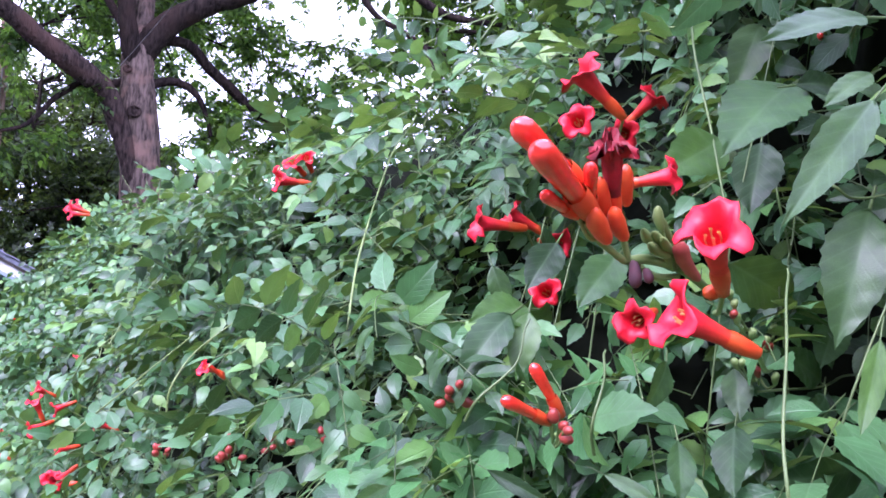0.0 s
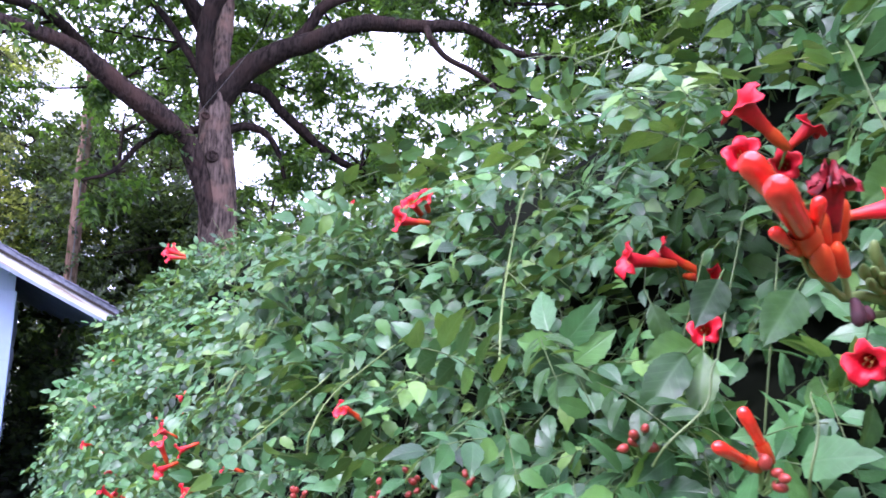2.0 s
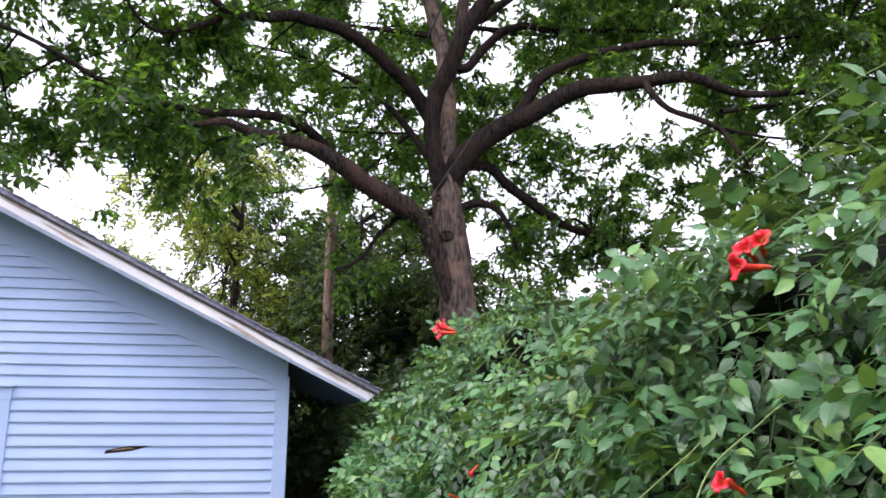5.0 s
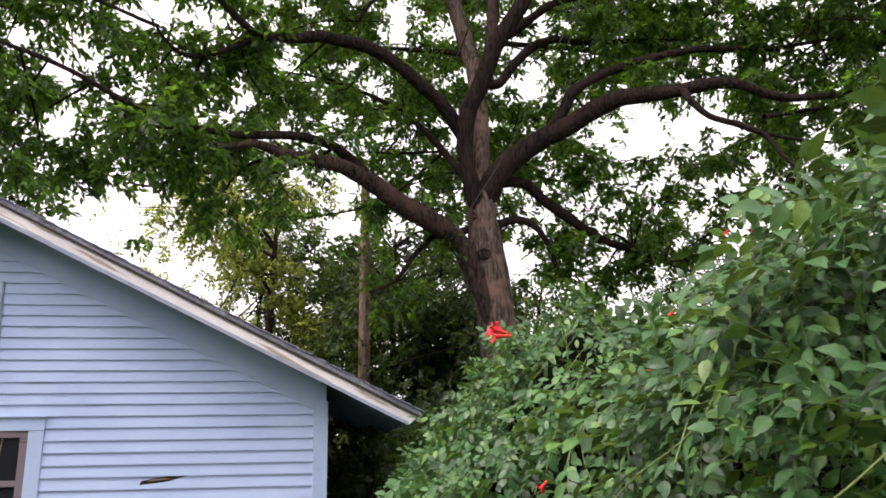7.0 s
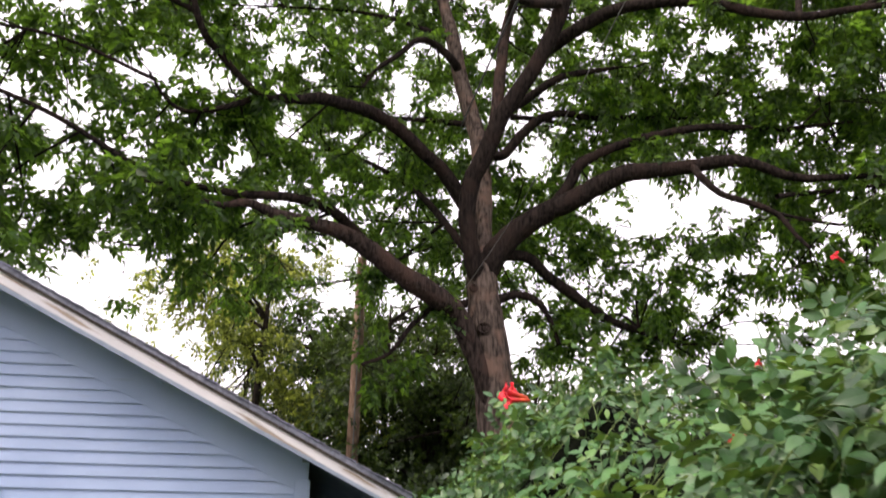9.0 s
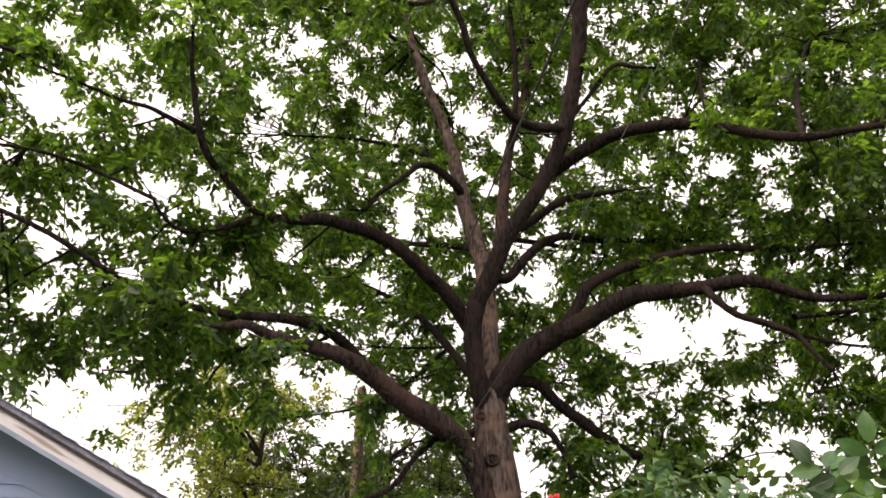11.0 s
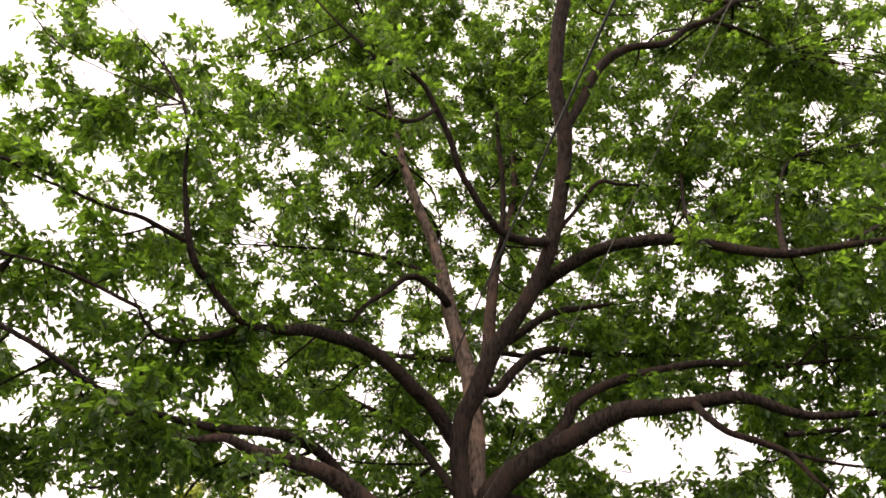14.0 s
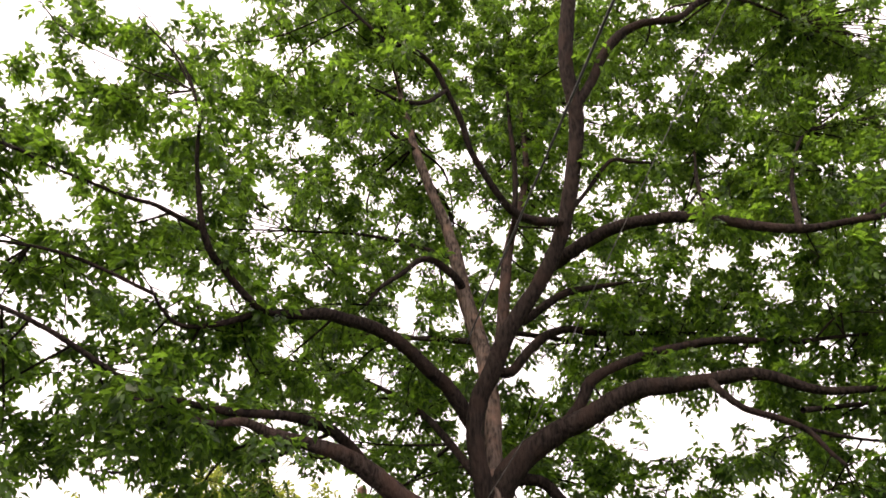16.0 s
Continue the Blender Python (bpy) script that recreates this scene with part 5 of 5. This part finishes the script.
# sprays that stand up over the crest
for k in range(30):
    y0 = rng.uniform(0.9, 7.5)
    b = vine_point(y0, rng.uniform(0.9, 1.08))
    d = np.array((rng.uniform(-0.5, 0.3), rng.uniform(-0.6, 0.6), 1.0)) * rng.uniform(0.05, 0.16)
    if over_slope((b + d)[None])[0]:
        continue
    shoot([tuple(b - d * 0.5), tuple(b + d * 0.5), tuple(b + d + (0.0, 0.02, -0.01))], 0.0011)


# ---- single leaves of the vine that the camera passes nearest ----
def toothed_leaf(rng, slim):
    """A leaflet along +y of unit length: pointed tip, forward teeth, a cupped and drooping blade."""
    u = np.linspace(0, 1, 27)
    w = slim * np.sin(np.pi * u ** 0.82) ** 0.85 * (1 - 0.25 * u)
    w[-3:] = slim * np.array((0.13, 0.07, 0.0))
    tooth = np.where(np.arange(27) % 3 == 2, 0.06, np.where(np.arange(27) % 3 == 0, -0.03, 0.01)) * np.clip(8 * u * (1 - u), 0, 1)
    bend, lean, wave = rng.uniform(0.12, 0.4), rng.normal(0, 0.06), rng.uniform(0, 6)
    across = np.array((-1, -0.62, -0.3, 0, 0.3, 0.62, 1.0))
    v = []
    for i, q in enumerate(u):
        for a in across:
            x = a * w[i] * (1 + (tooth[i] if abs(a) == 1 else 0))
            y = q + (0.025 if abs(a) == 1 else 0) + 0.10 * abs(a) * w[i]
            z = 0.16 * abs(a) * w[i] - bend * q * q + 0.02 * math.sin(9 * q + wave) * a + 0.016 * abs(math.sin(16 * (q - 0.3 * abs(a) * w[i]))) * (0.3 < abs(a) < 0.9) + lean * a * w[i]
            v.append((x, y, z))
    idx = np.arange(len(v)).reshape(27, 7)
    a, b, c, d = idx[:-1, :-1].ravel(), idx[:-1, 1:].ravel(), idx[1:, 1:].ravel(), idx[1:, :-1].ravel()
    return np.array(v), np.vstack([np.stack([a, b, c], 1), np.stack([a, c, d], 1)])


def leaf_mesh(rng, pairs, length, size):
    base, way, nrm = np.zeros((1, 3)), np.array([[0, 1.0, 0]]), np.array([[0, 0, 1.0]])
    P, D, N, S, K = compound(rng, base, way, nrm, pairs, np.array([length]), np.array([size]), 0.9, 0.3, 0.16)
    shapes = [toothed_leaf(rng, rng.uniform(0.25, 0.31)) for k in range(len(P))]
    leaf = join([stamp(shapes[k], P[k:k + 1], D[k:k + 1], N[k:k + 1], S[k:k + 1]) for k in range(len(P))])
    n = len(K)
    stick = stamp(STICK, np.vstack([k[0] for k in K]), np.vstack([k[1] for k in K]), np.tile(np.array((0, 0, 1.0)), (n, 1)), np.array([np.linalg.norm(k[1]) for k in K]), np.full(n, 0.0015))
    v, f = join([leaf, stick])
    uv = np.vstack([q[0][:, :2] for q in shapes] + [np.zeros((len(stick[0]), 2))])
    return array_mesh("leaf", v, f, [M_VINE_NEAR_SHADED, M_STALK], True, np.r_[np.zeros(len(leaf[1])), np.ones(len(stick[1]))], uv)


rng = np.random.default_rng(51)
LEAF_KINDS = [leaf_mesh(rng, *k) for k in ((4, 0.17, 0.05), (3, 0.15, 0.055), (4, 0.2, 0.052), (5, 0.2, 0.046), (3, 0.13, 0.05), (2, 0.11, 0.058))]


def lay_leaf(at, way, nrm, kind, size=1.0):
    y = Vector(way).normalized()
    z = Vector(nrm)
    z = (z - y * z.dot(y)).normalized()
    x = y.cross(z)
    ob = new("leaf", LEAF_KINDS[kind])
    ob.parent = vine
    ob.matrix_basis = Matrix.Translation(at) @ Matrix((x, y, z)).transposed().to_4x4() @ Matrix.Scale(size, 4)
    return ob


for k in range(305):
    y0, s0 = (rng.uniform(0.75, 2.1) if k > 19 else rng.uniform(0.5, 0.85)), (rng.uniform(0.5, 1.05) if k > 19 else rng.uniform(0.62, 0.95))
    p, nr = vine_point(y0, s0), vine_normal(np.array([y0]), np.array([s0]))[0]
    p = p + nr * (rng.uniform(-0.04, 0.03) if k > 19 else rng.uniform(-0.2, -0.05))
    if crowding(p[None])[0] or over_slope(p[None])[0]:
        continue
    lay_leaf(p, nr * 0.3 + np.array((0, -0.2, -0.45)) + rng.normal(0, 0.5, 3), nr * 0.9 + np.array((-0.25, -0.35, 0.35)) + rng.normal(0, 0.28, 3), int(rng.integers(6)), rng.uniform(0.62, 0.9) if k > 19 else rng.uniform(0.75, 1.05))
# large leaflets, each from its stalk to its tip
OVERHANG = [(0.551, 0.430, 1.770, 0.455, 0.408, 1.704), (0.585, 0.450, 1.815, 0.465, 0.428, 1.774), (0.770, 0.630, 1.862, 0.672, 0.608, 1.808), (0.907, 0.760, 1.987, 0.844, 0.738, 1.922), (0.786, 0.710, 1.833, 0.698, 0.688, 1.791), (0.815, 0.690, 1.832, 0.774, 0.668, 1.768), (0.747, 0.610, 1.852, 0.796, 0.588, 1.863), (0.688, 0.510, 1.827, 0.598, 0.488, 1.785)]
SIDE = [(0.798, 0.710, 1.722, 0.879, 0.688, 1.686), (0.850, 0.610, 1.767, 0.778, 0.588, 1.678), (0.727, 0.530, 1.672, 0.666, 0.508, 1.601), (0.809, 0.710, 1.628, 0.789, 0.688, 1.588), (0.851, 0.650, 1.609, 0.803, 0.628, 1.580), (0.623, 0.610, 1.583, 0.607, 0.588, 1.550), (0.707, 0.630, 1.588, 0.672, 0.608, 1.551), (0.721, 0.710, 1.631, 0.692, 0.688, 1.596), (0.932, 0.690, 1.681, 0.879, 0.668, 1.638), (0.842, 0.710, 1.568, 0.821, 0.688, 1.532), (0.807, 0.590, 1.564, 0.715, 0.568, 1.547), (0.907, 0.690, 1.618, 0.841, 0.675, 1.645), (0.912, 0.690, 1.611, 0.872, 0.675, 1.569), (0.905, 0.690, 1.669, 0.904, 0.675, 1.635)]
LOWER = [(0.345, 0.450, 1.607, 0.362, 0.428, 1.596), (0.395, 0.450, 1.603, 0.410, 0.428, 1.593), (0.331, 0.470, 1.597, 0.305, 0.448, 1.597), (0.691, 0.860, 1.670, 0.663, 0.838, 1.610), (0.706, 0.880, 1.674, 0.631, 0.858, 1.668), (0.669, 0.860, 1.666, 0.601, 0.838, 1.624), (0.761, 0.810, 1.731, 0.695, 0.788, 1.682), (0.765, 0.910, 1.749, 0.714, 0.888, 1.701), (0.715, 0.960, 1.722, 0.724, 0.938, 1.672)]
BIG_LEAVES = []
for k in range(6):
    v, f = toothed_leaf(rng, rng.uniform(0.25, 0.31))
    stick = stamp(STICK, np.array([[0, -0.28, -0.02]]), np.array([[0, 1.0, 0.06]]), np.array([[0, 0, 1.0]]), np.array([0.29]), np.array([0.03]))
    vv, ff = join([(v, f), stick])
    uv = np.vstack([v[:, :2], np.zeros((6, 2))])
    BIG_LEAVES.append(array_mesh("leaf", vv, ff, [M_VINE_NEAR_SHADED, M_STALK], True, np.r_[np.zeros(len(f)), np.ones(len(stick[1]))], uv))
for k, row in enumerate(OVERHANG + SIDE + LOWER):
    a, b = Vector(row[:3]), Vector(row[3:])
    narrow = a.y < 0.56
    if narrow:
        a = b + (a - b) * 0.78
    y = (b - a).normalized()
    z = Vector((-0.6, -0.7, 0.0) if row in SIDE else (-0.55, -0.75, 0.4)) + Vector(rng.normal(0, 0.22, 3))
    z = (z - y * z.dot(y)).normalized()
    ob = new("leaf", BIG_LEAVES[k % 6])
    ob.parent = vine
    ob.matrix_basis = Matrix.Translation(a) @ Matrix((y.cross(z), y, z)).transposed().to_4x4() @ Matrix.Scale((b - a).length, 4) @ Matrix.Diagonal((0.45, 1, 0.5, 1) if narrow else (1, 1, 1, 1))


# ---- flowers ----
def flower_shape(length, lobe, twist, closed=False):
    """A trumpet along +z from its base: tube, five flared lobes and the throat."""
    if closed:
        prof = [(0.0, 0.1), (0.05, 0.13), (0.3, 0.14), (0.55, 0.165), (0.75, 0.185), (0.88, 0.185), (0.94, 0.15), (0.98, 0.085), (1.0, 0.0)]
        rings = [(z * length, r * 0.062 * 0.58, 0.0) for z, r in prof]
    else:
        prof = [(0.0, 0.06, 0), (0.12, 0.07, 0), (0.35, 0.095, 0), (0.6, 0.125, 0), (0.8, 0.16, 0), (0.89, 0.2, 0.15), (0.945, 0.27, 0.6), (0.975, 0.34, 0.95), (0.97, 0.395, 1.15), (0.958, 0.4, 1.15), (0.955, 0.33, 0.9), (0.93, 0.255, 0.55), (0.87, 0.185, 0.1), (0.75, 0.145, 0), (0.5, 0.11, 0), (0.3, 0.0, 0)]
        rings = [(z * length, r * 0.062 * (1.0 if w == 0 else 0.86), w) for z, r, w in prof]
    n = 25 if not closed else 12
    verts = []
    for z, r, w in rings:
        for i in range(n):
            a = 2 * math.pi * i / n
            c = 2 * abs(math.cos(2.5 * a + twist)) ** 1.1 - 1 + 0.35 * math.sin(a * 2 + twist * 3) + 0.2 * math.sin(a * 7 + twist)
            rr = r * (1 + w * lobe * c)
            zz = z + w * (-0.0025 * c - 0.005 * math.cos(2 * a + twist) + 0.0012 * math.sin(10 * a + twist) + 0.001 * math.sin(17 * a))
            verts.append((rr * math.cos(a + 0.1 * w), rr * math.sin(a + 0.1 * w), zz))
    idx = np.arange(len(verts)).reshape(len(rings), n)
    a, b = idx[:-1], idx[1:]
    quads = np.stack([a, np.roll(a, -1, 1), np.roll(b, -1, 1), b], -1).reshape(-1, 4)
    return np.array(verts), quads


OPEN_KINDS = [array_mesh("flower", *flower_shape(0.062, 0.17, t), [M_PETAL]) for t in (0.0, 1.0, 2.2)]
BUD_KINDS = [array_mesh("bud", *flower_shape(0.062, 0, 0, True), [M_BUD])]
CALYX = array_mesh("calyx", *tube([(0, 0, -0.008, 0.0015), (0, 0, -0.006, 0.0045), (0, 0, 0.004, 0.006), (0, 0, 0.013, 0.0068), (0, 0, 0.019, 0.0062)], 10), [M_CALYX])
STAMEN = array_mesh("stamen", *join([tube([(0.003 * math.cos(a), 0.003 * math.sin(a), 0.03, 0.0006), (0.005 * math.cos(a), 0.005 * math.sin(a), 0.05, 0.0006), (0.004 * math.cos(a), 0.004 * math.sin(a), 0.055, 0.0012)], 5) for a in (0.3, 1.9, 3.5, 5.0)]), [M_STAMEN])


def aimed(at, axis, size):
    return Matrix.Translation(at) @ Vector(axis).to_track_quat("Z", "Y").to_matrix().to_4x4() @ Matrix.Scale(size, 4)


def bloom(row, kind):
    x, y, z, ax, ay, az, L = row
    mesh = {"open": OPEN_KINDS[int(rng.integers(3))], "bud": BUD_KINDS[0]}[kind]
    ob = new("flower" if kind == "open" else "bud", mesh)
    ob.parent = vine
    ob.matrix_basis = aimed((x, y, z), (ax, ay, az), L / 0.062)
    tagged(ob, "red trumpet flower with five flared lobes" if kind == "open" else "closed orange-red flower bud")
    c = new("calyx", CALYX)
    c.parent = ob
    if kind == "open":
        st = new("stamen", STAMEN)
        st.parent = ob
    return ob


def pedicel(a, b, r=0.0016):
    a, b = np.array(a), np.array(b)
    m = (a + b) / 2 + np.array((0, 0, -0.006))
    v, f = tube(smooth_line([(*a, r), (*m, r), (*b, r * 1.4)], 4), 6)
    part("stalk", array_mesh("stalk", v, f, [M_STEM]), None, vine)


rng = np.random.default_rng(61)
for row, hub in zip(NEAR_OPEN, ((0.72, 0.66, 1.672), (0.79, 0.66, 1.63), (0.67, 0.69, 1.66), (0.625, 0.665, 1.72))):
    bloom(row, "open")
    pedicel(np.array(row[:3]) - np.array(row[3:6]) * 0.006, hub, 0.002)
for rows, kind, hub in ((NEAR_BUDS, "bud", (0.586, 0.652, 1.716)), (UPPER_OPEN, "open", (0.86, 0.93, 1.86)), 
                        (MID_OPEN, "open", (0.88, 1.07, 1.74)), (LOW_BUDS, "bud", (0.628, 0.74, 1.568)), (FAR_OPEN[:3], "open", (0.8, 1.64, 1.87)), (FAR_OPEN[3:], "open", (0.76, 3.88, 2.0))):
    for row in rows:
        bloom(row, kind)
        pedicel(np.array(row[:3]) - np.array(row[3:6]) * 0.006, hub)
for row in UPPER_BUDS:
    bloom(row, "bud")
for row in WILTED:
    ob = bloom(row, "open")
    ob.name = "wilted_flower"
    ob.data = ob.data.copy()
    ob.data.materials[0] = M_WILT
    for v in ob.data.vertices:
        k = max(0.0, v.co.z - 0.035) / 0.027
        v.co.x *= 1 - 0.4 * k + 0.25 * k * math.sin(v.index * 1.7)
        v.co.y *= 1 - 0.4 * k + 0.25 * k * math.cos(v.index * 2.3)
        v.co.z += 0.006 * k * math.sin(v.index * 3.1)
    tagged(ob, "wilted dark red flower")
for i, p in enumerate(SCATTERED):
    for k in range(3 if i == 0 else 2 if i in (1, 5, 6) else 1):
        d = Vector((-0.8, -0.35, 0.25)) + Vector(rng.normal(0, 0.35, 3))
        d.normalize()
        at = np.array(p) + rng.normal(0, 1, 3) * (0.02, 0.06, 0.03) * k + (-0.022, -0.018, 0.01)
        bloom((*at, *d, (0.022 if i > 16 else 0.03 if i in (9, 10, 15) else 0.036) + 0.01 * rng.random()), "bud" if i % 4 == 3 else "open")
        pedicel(at, at - np.array(d) * 0.04 + (0.02, 0.02, -0.03))
bm = bmesh.new()
bmesh.ops.create_icosphere(bm, subdivisions=2, radius=1)
for v in bm.verts:
    v.co.z *= 1.35
    v.co.x *= 1 - 0.12 * v.co.z
    v.co.y *= 1 - 0.12 * v.co.z
for f in bm.faces:
    f.smooth = True
BERRY = bpy.data.meshes.new("flower_bud")
bm.to_mesh(BERRY)
bm.free()
BERRY.materials.append(M_BERRY)
for i, p in enumerate(BUD_HEADS):
    for k in range(7 if i < 4 else 5):
        q = np.array(p) + rng.normal(0, 0.008, 3)
        d = unit(q - np.array(p) + np.array((-0.004, -0.003, 0.008)))
        ob = new("flower_bud", BERRY)
        ob.parent = vine
        ob.matrix_basis = aimed(q, d, rng.uniform(0.0034, 0.0052))
        pedicel(q - d * 0.006, np.array(p) + (0.02, 0.02, -0.02), 0.001)
# the head's stalk and its joints
for run, r in (([(0.57, 0.65, 1.727), (0.586, 0.652, 1.716), (0.604, 0.655, 1.708), (0.616, 0.657, 1.704)], 0.0026), ([(0.616, 0.657, 1.704), (0.644, 0.662, 1.708), (0.678, 0.668, 1.706), (0.709, 0.675, 1.701), (0.78, 0.71, 1.69)], 0.0034),
               ([(0.607, 0.65, 1.718), (0.618, 0.655, 1.705)], 0.0024), ([(0.633, 0.66, 1.702), (0.657, 0.665, 1.696), (0.687, 0.67, 1.699)], 0.0026)):
    v, f = tube(smooth_line([(*q, r * (1.15 if k % 2 else 0.95)) for k, q in enumerate(run)], 5), 8)
    part("stalk", array_mesh("stalk", v, f, [M_STEM]), None, vine)


def pod(name, a, b, r, mat, label, blunt=0.75):
    """A calyx or a closed bud from its base a to its tip b."""
    a, b = np.array(a), np.array(b)
    side = unit(np.cross(b - a, (0.3, 0.2, 1.0)))
    line = [(*(a + (b - a) * q + side * 0.08 * np.linalg.norm(b - a) * math.sin(q * 3)), r * w) for q, w in ((0.0, 0.3), (0.08, 0.62), (0.3, 0.85), (0.6, 1.0), (0.85, blunt + 0.15), (0.96, blunt * 0.7), (1.0, 0.05))]
    v, f = tube(line, 10)
    return part(name, array_mesh(name, v, f, [mat]), None, vine, label)


# calyces whose flowers have dropped
for a, b, r in (((0.589, 0.645, 1.714), (0.562, 0.632, 1.733), 0.0095), ((0.61, 0.65, 1.718), (0.588, 0.64, 1.738), 0.0085), ((0.62, 0.66, 1.745), (0.609, 0.65, 1.773), 0.009), ((0.598, 0.655, 1.731), (0.574, 0.64, 1.757), 0.009), ((0.68, 0.622, 1.686), (0.664, 0.624, 1.684), 0.0075)):
    pod("calyx", a, b, r * 0.8, M_CALYX, "orange calyx", 0.6)
# buds still green
for a, b in (((0.657, 0.66, 1.717), (0.622, 0.645, 1.727)), ((0.666, 0.66, 1.72), (0.633, 0.645, 1.726)), ((0.676, 0.665, 1.724), (0.646, 0.65, 1.739)), ((0.666, 0.66, 1.712), (0.632, 0.648, 1.718)), ((0.652, 0.655, 1.73), (0.642, 0.65, 1.747)), ((0.672, 0.662, 1.716), (0.64, 0.642, 1.722))):
    pod("flower_bud", a, b, 0.0042, M_STEM, "green flower bud", 0.6)
    pedicel(a, (0.684, 0.669, 1.706), 0.0018)
pod("bud", (0.702, 0.662, 1.697), (0.661, 0.645, 1.721), 0.006, M_DRIED, "dried pink flower tube", 0.9)
pod("bud", (0.619, 0.652, 1.704), (0.618, 0.648, 1.684), 0.005, M_SHRIVEL, "shrivelled dark bud")
pod("bud", (0.635, 0.655, 1.7), (0.637, 0.652, 1.689), 0.004, M_SHRIVEL, "shrivelled dark bud")
# young bud clusters on the stem behind
for k, q in enumerate(((0.763, 0.68, 1.686), (0.769, 0.68, 1.679), (0.767, 0.68, 1.671), (0.773, 0.68, 1.665), (0.792, 0.68, 1.654), (0.803, 0.68, 1.647), (0.813, 0.68, 1.65), (0.824, 0.68, 1.66), (0.819, 0.68, 1.645), (0.779, 0.68, 1.63), (0.792, 0.68, 1.627), (0.802, 0.68, 1.621), (0.825, 0.68, 1.615), (0.776, 0.68, 1.627))):
    q = np.array(q)
    b = q + (-0.006, -0.004, 0.007) + rng.normal(0, 0.002, 3)
    pod("flower_bud", q, b, 0.0033, M_BERRY if k % 3 == 2 else M_STEM, "small green flower bud", 0.8)
    pedicel(q, (0.83, 0.7, 1.62 if k > 8 else 1.655), 0.001)
